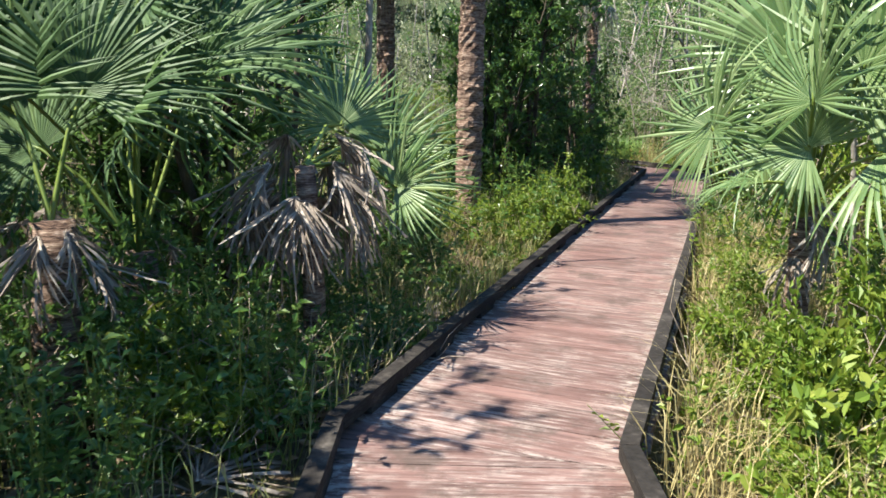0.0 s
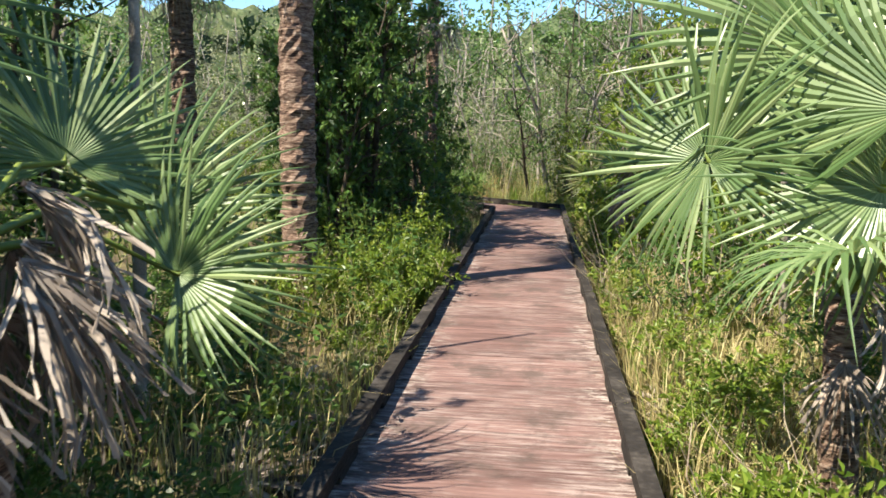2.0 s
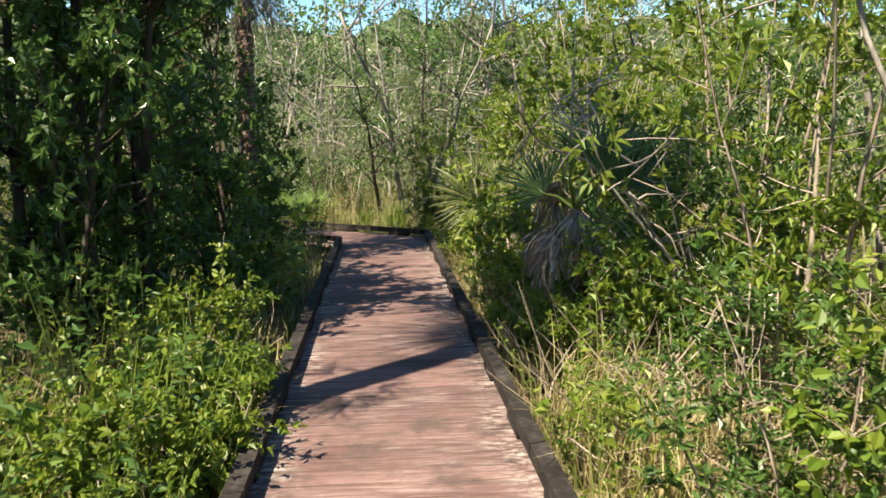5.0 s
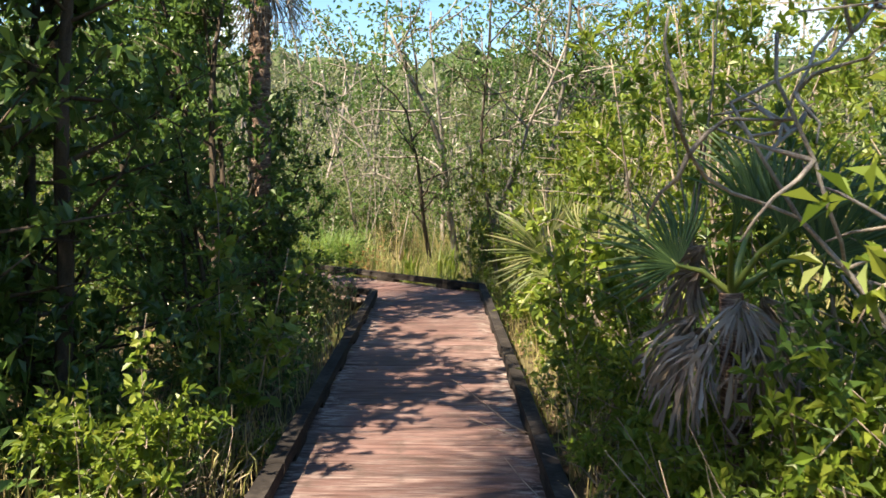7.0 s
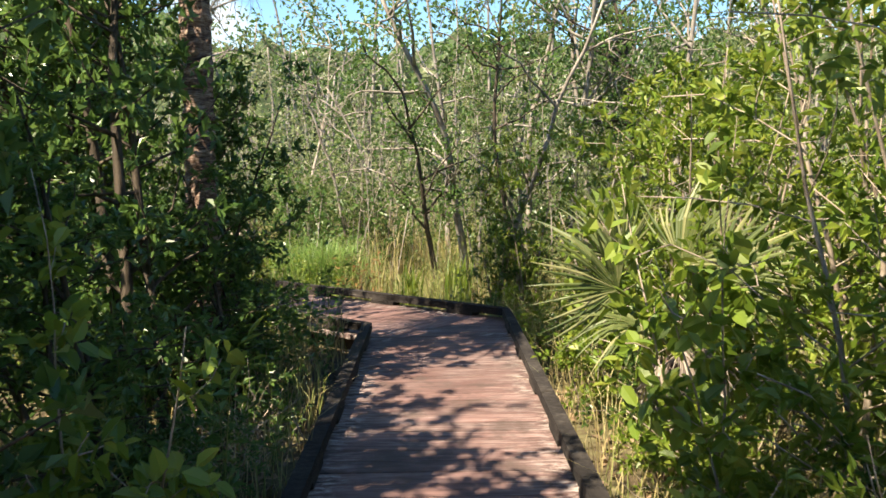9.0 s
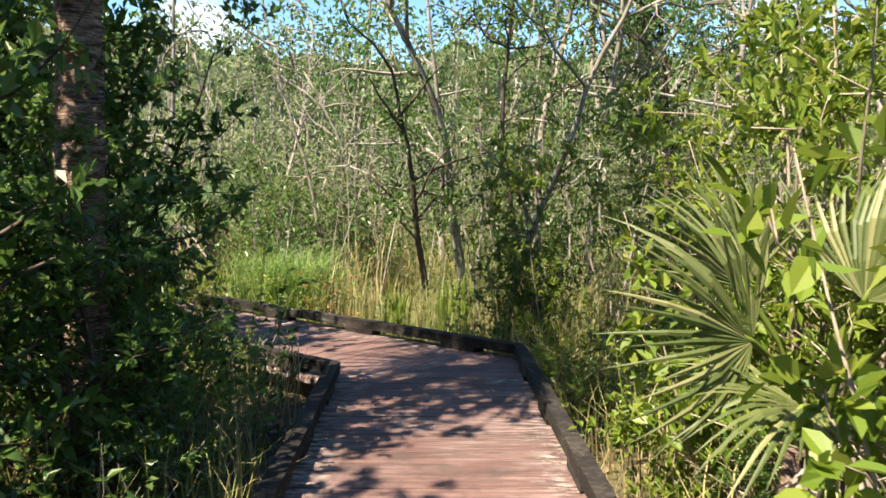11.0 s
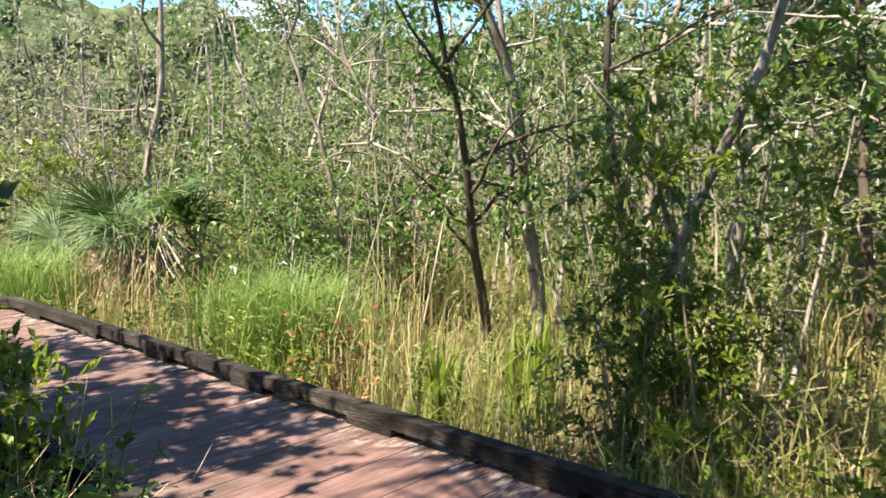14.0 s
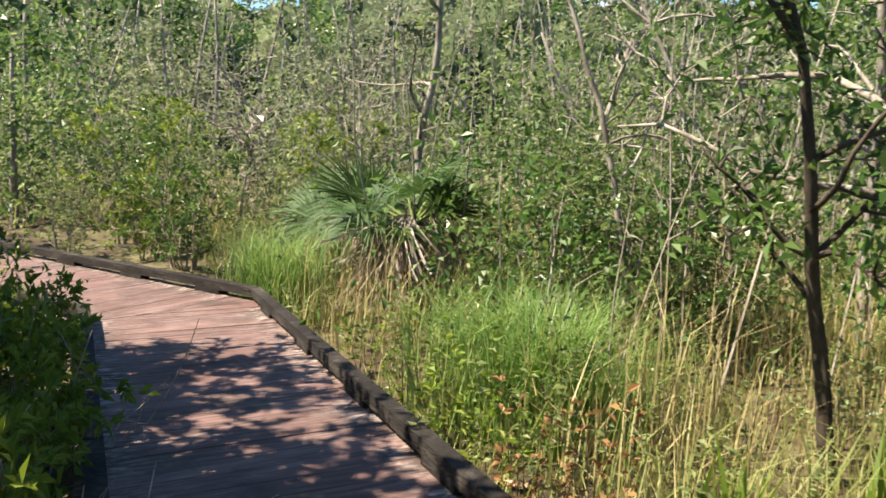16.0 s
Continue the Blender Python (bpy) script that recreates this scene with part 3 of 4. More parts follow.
palmetto("fan_palm", (-3.5, 22.3, -0.25), ring_fans((-3.5, 22.3), 0.65, 12, 0.5, 0.62), "dark green fan palm with brown dead fronds in grass", M_FANSHADE, dead=12, trunk=0.75, group="fan palms in the marsh")
palmetto("fan_palm", (-4.6, 23.3, -0.25), ring_fans((-4.6, 23.3), 0.5, 8, 0.5, 0.6), "dark green fan palm clump in the marsh grass", M_FANSHADE, dead=2, trunk=0.4, group="fan palms in the marsh")


def cabbage_palm(x, y, height, radius, lean, label):
    """Ringed palm trunk with a crown of drooping fans."""
    pts, rad = [], []
    n = int(height / 0.055)
    for k in range(n + 1):
        f = k / n
        pts.append((x + lean[0] * f, y + lean[1] * f, -0.4 + height * f))
        rad.append(radius * (1.12 - 0.2 * f + 0.25 * max(0, 0.08 - f)) * (1 + 0.03 * ((k % 2) * 2 - 1)) * RNG.uniform(0.95, 1.05))
    v, f = tube_data([(pts, rad)], 18)
    v = np.array(v) + RNG.normal(size=(len(v), 3)) * 0.008
    root = new("cabbage_palm", mesh_from("cabbage_palm", v, f, M_PALMBARK))
    top = np.array(pts[-1])
    stalks = []
    for k in range(16):
        a = 2 * math.pi * k * 0.381
        e = 1.1 - 1.7 * k / 16
        hub = top + np.array((math.cos(a) * math.cos(e), math.sin(a) * math.cos(e), math.sin(e) + 0.2)) * 0.9
        stalks.append(([top, (top + hub) / 2 + (0, 0, 0.1), hub], [0.03, 0.02, 0.012]))
        vv, ff = fan_data(0.95, arc=270, segs=30, droop=0.6)
        ob = child(root, "fan_leaf", mesh_from("fan_leaf", vv, ff, M_FANSHADE))
        ob.matrix_basis = aim(hub, (math.cos(a), math.sin(a), math.tan(e) * 0.6 - 0.3), 0)
    old = np.array((x + lean[0] * 0.6, y + lean[1] * 0.6, 3.35))
    for k in range(17):
        a = 2 * math.pi * k * 0.381
        hung = old if k > 9 else top
        vv, ff = fan_data(0.8, arc=140, segs=16, joined=0.3, droop=0.9, cup=0.4, wid=0.7)
        vv[:, 1] *= 0.5
        ob = child(root, "dead_fan_leaf", mesh_from("dead_fan_leaf", vv, ff, M_DEADFAN), "dry hanging fan leaf")
        ob.matrix_basis = aim(hung + (0.2 * math.cos(a), 0.2 * math.sin(a), -0.1), (0.35 * math.cos(a), 0.35 * math.sin(a), -1), 0)
    child(root, "stalk", mesh_from("stalk", *tube_data(stalks, 5), M_STALK, True))
    return tagged(root, label, "palm", "tall palms")


cabbage_palm(-1.92, 8.75, 7.2, 0.14, (-0.02, 0.0), "tall cabbage palm with a ringed red-brown trunk")
cabbage_palm(-1.68, 15.3, 5.4, 0.1, (0.05, 0.05), "tall cabbage palm with a dark red-brown trunk among shrubs")
cabbage_palm(-3.9, 10.8, 4.6, 0.13, (-0.1, 0.1), "cabbage palm with a brown trunk behind shrubs")

# ---- trees and shrubs: one of each kind, then copies ----


def plant(proto, spots, label, category, group):
    first = True
    for x, y, s, sz in spots:
        m = Matrix.LocRotScale((x, y, ground_z(x, y) - 0.05), Euler((RNG.uniform(-0.06, 0.06), RNG.uniform(-0.06, 0.06), RNG.uniform(0, 6.28))), (s, s, s * sz))
        if first:
            proto.matrix_basis = m
            tagged(proto, label, category, group)
            keep = proto
            first = False
        else:
            c = copy_thing(keep, Matrix.Identity(4))
            c.matrix_basis = m


darktree_a = woody("broadleaf_tree", 4.6, 1.25, 3, 560, 11, 0.095, M_DARK, M_DARKBARK, low=0.06, thick=0.06, ratio=0.5)
darktree_b = woody("broadleaf_tree", 3.6, 1.15, 4, 520, 11, 0.086, M_DARK, M_DARKBARK, low=0.05, thick=0.045, ratio=0.5)
shrub_a = woody("wax_myrtle", 2.7, 0.95, 5, 400, 10, 0.08, M_BRIGHT, M_TWIG, low=0.12, thick=0.022, ratio=0.34)
shrub_b = woody("wax_myrtle", 2.1, 0.85, 6, 370, 10, 0.07, M_MID, M_TWIG, low=0.08, thick=0.02, ratio=0.38)
sapling = woody("sapling", 1.9, 0.42, 2, 84, 5, 0.082, M_BRIGHT, M_TWIG, low=0.2, thick=0.011, ratio=0.6, broad=True)
broad_herb = woody("broad_leaved_plant", 0.62, 0.34, 5, 60, 6, 0.075, M_BRIGHT, M_STALK, low=0.2, thick=0.008, ratio=0.62, broad=True)
shrub_low = woody("low_shrub", 0.75, 0.42, 5, 170, 11, 0.055, M_BRIGHT, M_TWIG, low=0.15, thick=0.009, ratio=0.42)
shrub_low2 = woody("low_shrub", 0.95, 0.5, 5, 170, 11, 0.053, M_MID, M_TWIG, low=0.1, thick=0.009, ratio=0.36)
marsh = woody("marsh_tree", 5.0, 0.95, 1, 330, 11, 0.064, M_HAZY, M_BARK, low=0.3, thick=0.055, ratio=0.4)
marsh_b = woody("marsh_tree", 3.1, 1.0, 4, 300, 11, 0.066, M_HAZY, M_BARK, low=0.15, thick=0.03, ratio=0.4)

# trees at y 0.6 and past y 16: added, mostly unseen, to shade the deck
plant(darktree_a, [(-2.1, 12.0, 1.0, 1.05), (-1.75, 14.4, 0.85, 1.2), (-5.0, 9.6, 1.1, 1.0), (-6.2, 8.0, 1.2, 1.0), (-3.05, 16.6, 0.95, 1.0), (-2.7, 11.7, 0.95, 1.3), (-3.3, 13.3, 0.8, 0.8), (-3.5, 17.25, 0.95, 1.0), (-4.35, 17.9, 0.95, 1.0), (-5.1, 18.5, 0.85, 0.85), (-3.0, 5.3, 1.0, 1.05), (-2.6, 0.6, 0.95, 0.95)],
      "dark-leaved broadleaf tree crowding the boardwalk, some added unseen for shade", "tree", "dark trees by the deck")
# likewise those at y 1.6 and past y 16 are added shade casters
plant(darktree_b, [(-2.3, 11.3, 0.95, 1.3), (-1.6, 13.2, 0.68, 0.95), (-2.1, 15.6, 0.7, 0.7), (-5.4, 7.2, 0.95, 1.0), (-3.1, 16.95, 0.9, 1.1), (-3.9, 17.5, 0.9, 1.1), (-2.6, 1.6, 1.0, 1.4), (-4.7, 6.4, 1.1, 1.1), (-3.9, 5.3, 0.9, 1.0), (-4.6, 3.6, 1.1, 1.1), (-3.6, 2.2, 0.9, 1.0), (-1.8, 15.8, 0.74, 1.1), (-1.5, 15.45, 0.5, 1.0), (-3.4, -1.6, 1.0, 1.0), (-1.45, 14.9, 0.6, 0.9)],
      "dark green multi-stemmed broadleaf tree, some added unseen for shade", "tree", "dark trees by the deck")
plant(shrub_a, [(0.95, 18.2, 0.62, 1.3), (1.62, 12.5, 0.95, 1.1), (1.65, 14.75, 0.85, 1.1), (2.3, 9.6, 1.05, 1.1), (1.9, 15.2, 0.95, 1.0), (2.9, 11.6, 1.2, 1.2), (2.4, 13.9, 1.15, 1.1), (3.3, 15.6, 1.2, 1.1), (2.6, 7.6, 0.95, 1.0), (3.9, 9.6, 1.3, 1.1), (2.2, 17.6, 0.95, 1.0), (3.4, 18.6, 1.1, 1.0), (-5.4, 24.3, 0.9, 0.9), (-8.0, 23.5, 0.9, 0.9)],
      "bright yellow-green wax myrtle shrub in full sun", "shrub", "sunlit shrubs")
plant(shrub_b, [(0.72, 18.3, 0.6, 1.1), (1.5, 8.3, 0.75, 0.9), (1.45, 11.8, 0.7, 0.8), (1.55, 16.3, 0.6, 0.9), (3.3, 6.2, 1.0, 1.0), (2.9, 4.6, 0.9, 0.8), (-2.9, 6.2, 0.9, 1.0), (-2.3, 7.1, 0.6, 0.8), (2.1, 10.3, 0.9, 1.1), (2.15, 11.6, 0.95, 1.15), (3.9, 13.2, 1.3, 1.1), (-6.8, 22.9, 1.0, 0.9), (-1.9, 23.2, 0.9, 1.0), (-0.9, 22.2, 0.8, 1.0), (-2.6, 24.4, 1.1, 1.0), (3.6, 2.4, 1.0, 1.0), (-9.6, 24.6, 1.1, 1.0), (-5.4, 5.0, 1.1, 1.1), (-4.9, 4.3, 1.0, 1.0), (-6.4, 6.1, 1.2, 1.1), (-6.8, 4.4, 1.2, 1.2), (-5.6, 7.2, 1.1, 1.1), (-7.6, 5.4, 1.3, 1.2)],
      "green leafy shrub with thin stems", "shrub", "green shrubs")
low1 = [(-1.85, 17.15, 1.0, 1.2), (-2.3, 17.5, 1.0, 1.2), (-2.9, 17.98, 1.1, 1.2), (-3.6, 18.5, 1.1, 1.2), (-4.3, 19.05, 1.1, 1.2), (1.15, 4.55, 0.9, 1.1), (1.45, 4.2, 0.95, 1.2), (1.0, 5.9, 0.7, 0.9), (1.85, 4.4, 1.1, 1.3), (1.15, 5.3, 0.75, 0.9), (-1.15, 8.5, 0.9, 1.1), (-1.0, 10.1, 0.8, 1.0), (1.25, 10.75, 0.9, 1.2), (1.5, 10.35, 1.1, 1.25), (1.75, 10.15, 1.2, 1.3), (-1.65, 8.05, 0.9, 0.9), (-1.4, 8.6, 0.9, 0.9), (-2.2, 8.1, 1.0, 1.0), (1.25, 10.2, 0.95, 1.1), (1.3, 11.6, 1.0, 1.2), (-1.1, 9.5, 0.95, 1.1), (-1.25, 10.8, 1.0, 1.1), (1.2, 13.7, 0.8, 1.0), (-0.98, 8.1, 0.75, 1), (-1.05, 7.2, 0.6, 1), (-0.95, 9.0, 1.0, 0.95), (-1.1, 10.1, 0.9, 1.0), (1.1, 7.3, 0.8, 0.9), (1.05, 9.2, 0.7, 0.9), (1.0, 11.2, 0.75, 1), (1.0, 12.4, 0.85, 1), (1.1, 15.1, 0.9, 1), (-1.05, 5.9, 0.6, 0.8), (1.5, 3.3, 0.7, 1), (1.35, 4.0, 0.8, 0.9), (1.3, 6.3, 0.9, 0.9), (1.6, 17.1, 0.9, 0.9), (1.35, 13.2, 0.9, 1.1), (-1.5, 2.9, 0.9, 0.8), (-1.05, 12.1, 0.7, 0.7), (2.4, 3.6, 1.1, 1.1), (-3.0, 17.1, 0.9, 0.9)]
low2 = [(-1.55, 3.45, 1.0, 1.1), (-1.95, 3.45, 1.1, 1.2), (-1.35, 4.15, 0.8, 1.0), (-2.35, 3.2, 1.2, 1.2), (-1.6, 4.3, 0.9, 1.0), (-1.2, 3.6, 0.9, 0.8), (-1.7, 3.1, 1.1, 0.9), (-2.3, 2.6, 1.1, 0.9), (-1.15, 4.6, 0.7, 0.8), (-1.6, 6.4, 1.0, 0.9), (-1.3, 11.3, 0.8, 0.7), (-1.2, 13.6, 0.9, 0.7), (-1.25, 15.0, 0.9, 0.8), (1.5, 9.9, 0.9, 0.9), (1.4, 14.7, 0.8, 1.0), (-1.9, 16.4, 1.0, 0.8), (-1.5, 17.0, 0.75, 0.7), (2.0, 6.6, 1.0, 1.0), (-2.2, 5.5, 1.1, 1.0), (1.9, 2.4, 1.0, 0.9), (-2.6, 17.4, 0.8, 0.8), (-3.6, 18.3, 0.8, 0.8)]
plant(sapling, [(-1.2, 12.25, 1.0, 1.0), (1.15, 12.75, 0.95, 1.1), (1.3, 13.2, 1.1, 1.15), (-1.15, 10.9, 0.7, 0.9), (1.3, 15.0, 0.9, 1.2), (-1.9, 17.05, 0.7, 1.0), (1.5, 8.0, 0.8, 1.0)],
      "slender sapling with broad bright green leaves", "sapling", "saplings")
plant(broad_herb, [(-0.95, 9.0, 1.0, 1.0), (-1.15, 9.35, 1.1, 1.0), (-1.4, 8.9, 1.0, 1.1), (1.2, 11.3, 0.9, 1.1), (1.5, 3.9, 1.0, 1.1), (1.75, 4.4, 1.1, 1.2), (-1.75, 3.3, 1.1, 1.1), (-1.35, 3.1, 0.8, 0.9), (-2.9, 17.6, 0.9, 1.0), (1.3, 2.7, 0.9, 1.0)],
      "low plant with broad bright green leaves", "plant", "broad-leaved plants")
plant(shrub_low, low1, "low bright green leafy shrub beside the kerb", "shrub", "low shrubs")
plant(shrub_low2, low2, "low green leafy shrub beside the kerb", "shrub", "low shrubs")
plant(marsh, [(0.6, 21.9, 0.75, 1.0), (1.4, 22.5, 0.85, 1.1), (2.4, 21.0, 0.8, 1.1), (3.1, 23.4, 0.95, 1.1), (4.5, 22.0, 1.0, 1.1), (3.9, 26.0, 1.0, 1.0), (5.6, 24.2, 1.2, 1.0)],
      "slender pale-barked marsh tree with thin foliage", "tree", "marsh trees")
plant(marsh_b, [(-1.3, 22.3, 0.72, 0.9), (-2.2, 22.9, 0.75, 0.9), (1.9, 19.8, 0.8, 1.0), (3.1, 20.6, 0.9, 1.0), (-5.3, 26.5, 0.9, 0.8), (-7.6, 25.6, 0.9, 0.8), (-10.5, 26.6, 1.0, 0.8), (-0.2, 25.9, 0.9, 0.9), (2.0, 27.4, 1.0, 0.9), (-3.2, 26.2, 0.9, 0.8), (6.4, 20.4, 1.1, 1.1), (-8.9, 22.9, 0.6, 0.7), (-6.0, 23.6, 0.55, 0.7)],
      "grey-green multi-stemmed marsh shrub", "tree", "marsh trees")


def bare_tree(name, base, height, lean, radius, limbs, mat, label, leaves=0, wob=0.085):
    """A trunk with forking bare limbs; leaves: sprays of leaves at the limb ends."""
    paths = []
    trunk = wander(base, (lean[0], lean[1], 1), height, 12, wob)
    paths.append((trunk, np.linspace(radius, radius * 0.35, len(trunk))))
    tips = []
    for k in range(limbs):
        i = int(RNG.integers(4, len(trunk)))
        a = RNG.uniform(0, 6.28)
        lim = wander(trunk[i], (math.cos(a), math.sin(a), RNG.uniform(0.3, 1.1)), height * RNG.uniform(0.18, 0.4), 6, 0.2)
        paths.append((lim, np.linspace(radius * 0.38, 0.006, len(lim))))
        for _ in range(3):
            tw = wander(lim[int(RNG.integers(2, 6))], RNG.normal(size=3) + (0, 0, 0.4), height * 0.13, 4, 0.3)
            paths.append((tw, np.linspace(0.008, 0.003, len(tw))))
            tips.append(tw)
    root = new(name, mesh_from(name, *tube_data(paths, 6), mat, True))
    if leaves:
        b = np.array([tw[int(RNG.integers(1, len(tw)))] + RNG.normal(size=3) * 0.07 for tw in tips for _ in range(leaves)])
        child(root, "foliage", mesh_from("foliage", *leaf_data(b, RNG.normal(size=(len(b), 3)), 0.085 * RNG.uniform(0.6, 1.2, len(b)), 0.45), M_MID))
    return tagged(root, label, "tree", "bare trunks")


bare_tree("forked_tree", (0.0, 20.4, -0.3), 2.9, (-0.08, 0.0), 0.045, 10, M_DARKBARK, "thin dark forked tree with sparse leaves", 30)
bare_tree("paperbark_tree", (0.4, 20.9, -0.3), 4.4, (-0.1, 0.05), 0.068, 9, M_DEADWOOD, "pale peeling leaning tree trunk with sparse leaves", 16)
bare_tree("dead_tree", (-4.35, 24.0, -0.3), 4.6, (0.02, 0.0), 0.06, 9, M_DEADWOOD, "bleached bare dead tree in the marsh")
bare_tree("dead_tree", (-7.4, 24.4, -0.3), 2.0, (0.1, 0.0), 0.022, 26, M_DEADWOOD, "bleached grey dead shrub with fine branches")
bare_tree("dead_tree", (-5.2, 24.6, -0.3), 2.3, (-0.2, 0.0), 0.022, 18, M_DEADWOOD, "bleached grey dead shrub with fine branches")
bare_tree("dead_tree", (-8.4, 25.6, -0.3), 2.6, (0.1, 0.0), 0.025, 24, M_DEADWOOD, "bleached grey dead shrub with fine branches")
bare_tree("pole_tree", (-1.45, 22.1, -0.3), 3.4, (0.03, 0.02), 0.035, 5, M_DEADWOOD, "thin pale pole-like trunk", 8)
bare_tree("pole_tree", (-0.95, 22.6, -0.3), 3.3, (-0.04, 0.02), 0.035, 5, M_DEADWOOD, "thin pale pole-like trunk", 8)
bare_tree("pole_tree", (1.35, 21.5, -0.3), 4.6, (0.01, 0.02), 0.06, 6, M_DEADWOOD, "straight white trunk with few leaves", 10)
bare_tree("pole_tree", (2.4, 22.2, -0.3), 4.8, (0.02, 0.02), 0.06, 6, M_DEADWOOD, "straight white trunk with few leaves", 10)
bare_tree("pole_tree", (-2.02, 6.1, -0.3), 4.4, (0.0, 0.0), 0.045, 0, M_DEADWOOD, "straight white trunk behind the palms", 0, 0.012)
bare_tree("pole_tree", (2.2, 8.6, -0.3), 4.4, (0.04, 0.0), 0.035, 5, M_BARK, "grey trunk among the shrubs", 8)

bare_tree("dead_tree", (2.25, 9.9, -0.3), 2.4, (-0.25, -0.05), 0.015, 12, M_DEADWOOD, "bleached leaning dead tree with crooked bare branches")

bare_tree("paperbark_tree", (0.62, 18.45, -0.3), 3.8, (0.02, 0.03), 0.038, 6, M_DEADWOOD, "pale flaking trunk rising out of a dark shrub", 26)
for x, y, h, r, mat in ((1.1, 20.2, 4.6, 0.035, M_DARKBARK), (1.9, 20.8, 5.2, 0.06, M_BARK), (2.9, 19.6, 4.8, 0.05, M_BARK), (0.2, 23.0, 4.9, 0.05, M_BARK),
                        (3.4, 21.8, 5.2, 0.055, M_DEADWOOD), (2.75, 20.3, 4.6, 0.05, M_DARKBARK), (-2.3, 23.6, 4.4, 0.04, M_DEADWOOD), (4.6, 19.2, 5.0, 0.05, M_BARK)):
    bare_tree("slender_tree", (x, y, -0.3), h, (RNG.uniform(-0.1, 0.1), 0.0), r, 13, mat, "slender crooked tree with leafy branch ends", 34, 0.055)

# ---- the far treeline round the place ----
M_TREELINE = rough_mat("far_canopy", [(0.36, (0.018, 0.032, 0.013)), (0.5, (0.05, 0.072, 0.03)), (0.64, (0.11, 0.125, 0.06)), (0.78, (0.2, 0.185, 0.12))], scale=(0.5, 0.5, 0.35), rough=0.95, bump=1.0, fine=9.0, detail=8)
tv, tf = [], []
NA, NR = 420, 12
for k in range(NA):
    a = 2 * math.pi * k / NA
    top = 10.2 + 2.2 * noise.noise(Vector((math.cos(a) * 5, math.sin(a) * 5, 0.3))) + 1.6 * noise.noise(Vector((math.cos(a) * 17, math.sin(a) * 17, 4.0))) + 1.1 * noise.noise(Vector((math.cos(a) * 55, math.sin(a) * 55, 9.0)))
    for r in range(NR):
        f = r / (NR - 1)
        rad = 52 + 5.0 * f ** 2 + 1.6 * noise.noise(Vector((math.cos(a) * 40, math.sin(a) * 40, f * 6)))
        tv.append((rad * math.cos(a), 10 + rad * math.sin(a), -0.6 + (top + 0.6) * math.sin(f * math.pi / 2)))
for k in range(NA):
    for r in range(NR - 1):
        m = (k + 1) % NA
        tf.append((k * NR + r, k * NR + r + 1, m * NR + r + 1, m * NR + r))
tagged(new("backdrop", mesh_from("backdrop", tv, tf, M_TREELINE)), "far hazy green treeline around the marsh", "treeline", kind="structure")

# ---- distant woods: one mass of trunks and leaves ----


def woods(name, n, x0, x1, y0, y1, hmin, hmax, leaf, per, mat, label, thick=0.09):
    paths, base = [], []
    for _ in range(n):
        x, y = RNG.uniform(x0, x1), RNG.uniform(y0, y1)
        h = RNG.uniform(hmin, hmax)
        tr = wander((x, y, -0.4), (RNG.uniform(-0.1, 0.1), RNG.uniform(-0.1, 0.1), 1), h, 6, 0.06)
        paths.append((tr, np.linspace(thick, thick * 0.3, 7)))
        for _ in range(int(per / 30)):
            c = tr[int(RNG.integers(1, 7))] + RNG.normal(size=3) * (0.16 * h, 0.16 * h, 0.10 * h)
            base.append(c + RNG.normal(size=(30, 3)) * (0.42, 0.42, 0.3))
    base = np.concatenate(base)
    base = base[base[:, 2] > -0.3]
    root = new(name, mesh_from(name, *tube_data(paths, 4), M_BARK, True))
    child(root, "foliage", mesh_from(name + "_foliage", *leaf_data(base, RNG.normal(size=base.shape), leaf * RNG.uniform(0.6, 1.3, len(base)), 0.55), mat))
    return tagged(root, label, "woods", kind="stuff")


woods("far_woods", 90, -34, 26, 31, 42, 4.0, 7.0, 0.2, 330, M_OLIVE, "distant grey-green marsh woods")
woods("far_woods", 70, -40, 28, 42, 52, 7.5, 11.0, 0.3, 390, M_MID, "tall dark green woods across the marsh", 0.12)
woods("marsh_thicket", 32, -17, 9, 23.5, 31, 1.3, 2.7, 0.1, 660, M_HAZY, "pale green marsh thicket of thin stems", 0.02)
woods("marsh_thicket", 28, -17, 9, 23.5, 31, 1.2, 2.9, 0.09, 660, M_OLIVE, "grey-olive marsh thicket of thin stems", 0.02)
woods("marsh_thicket", 16, -3.2, 4.5, 21.2, 24, 1.0, 2.2, 0.08, 600, M_MID, "dark green marsh thicket of thin stems", 0.015)
woods("far_woods", 34, -26, -11, 14, 30, 2.6, 5.0, 0.17, 540, M_MID, "distant green woods")
woods("far_woods", 24, -15, -8.5, 1, 14, 5.0, 8.0, 0.16, 720, M_MID, "green woods behind the palms")
woods("far_woods", 20, -14, -7.0, 8, 19, 1.8, 3.4, 0.13, 450, M_HAZY, "green woods behind the palms")
woods("far_woods", 30, 5.2, 12, 1, 26, 3.0, 5.2, 0.15, 600, M_HAZY, "green woods behind the shrubs")
woods("far_woods", 18, -10, 12, -14, -5, 3.0, 5.0, 0.2, 360, M_MID, "green woods behind the walk's start")

# ---- grass, herbs and litter ----


def grass(name, p, tall, lean, wide, mat, label):
    tagged(new(name, mesh_from(name, *blade_data(p, tall, lean, wide), mat)), label, "grass", kind="stuff")


def tufts(p, n, r):
    q = np.repeat(p, n, axis=0)
    q[:, :2] += RNG.normal(size=(len(q), 2)) * r
    return q[deck_dist(q) > 0.74]


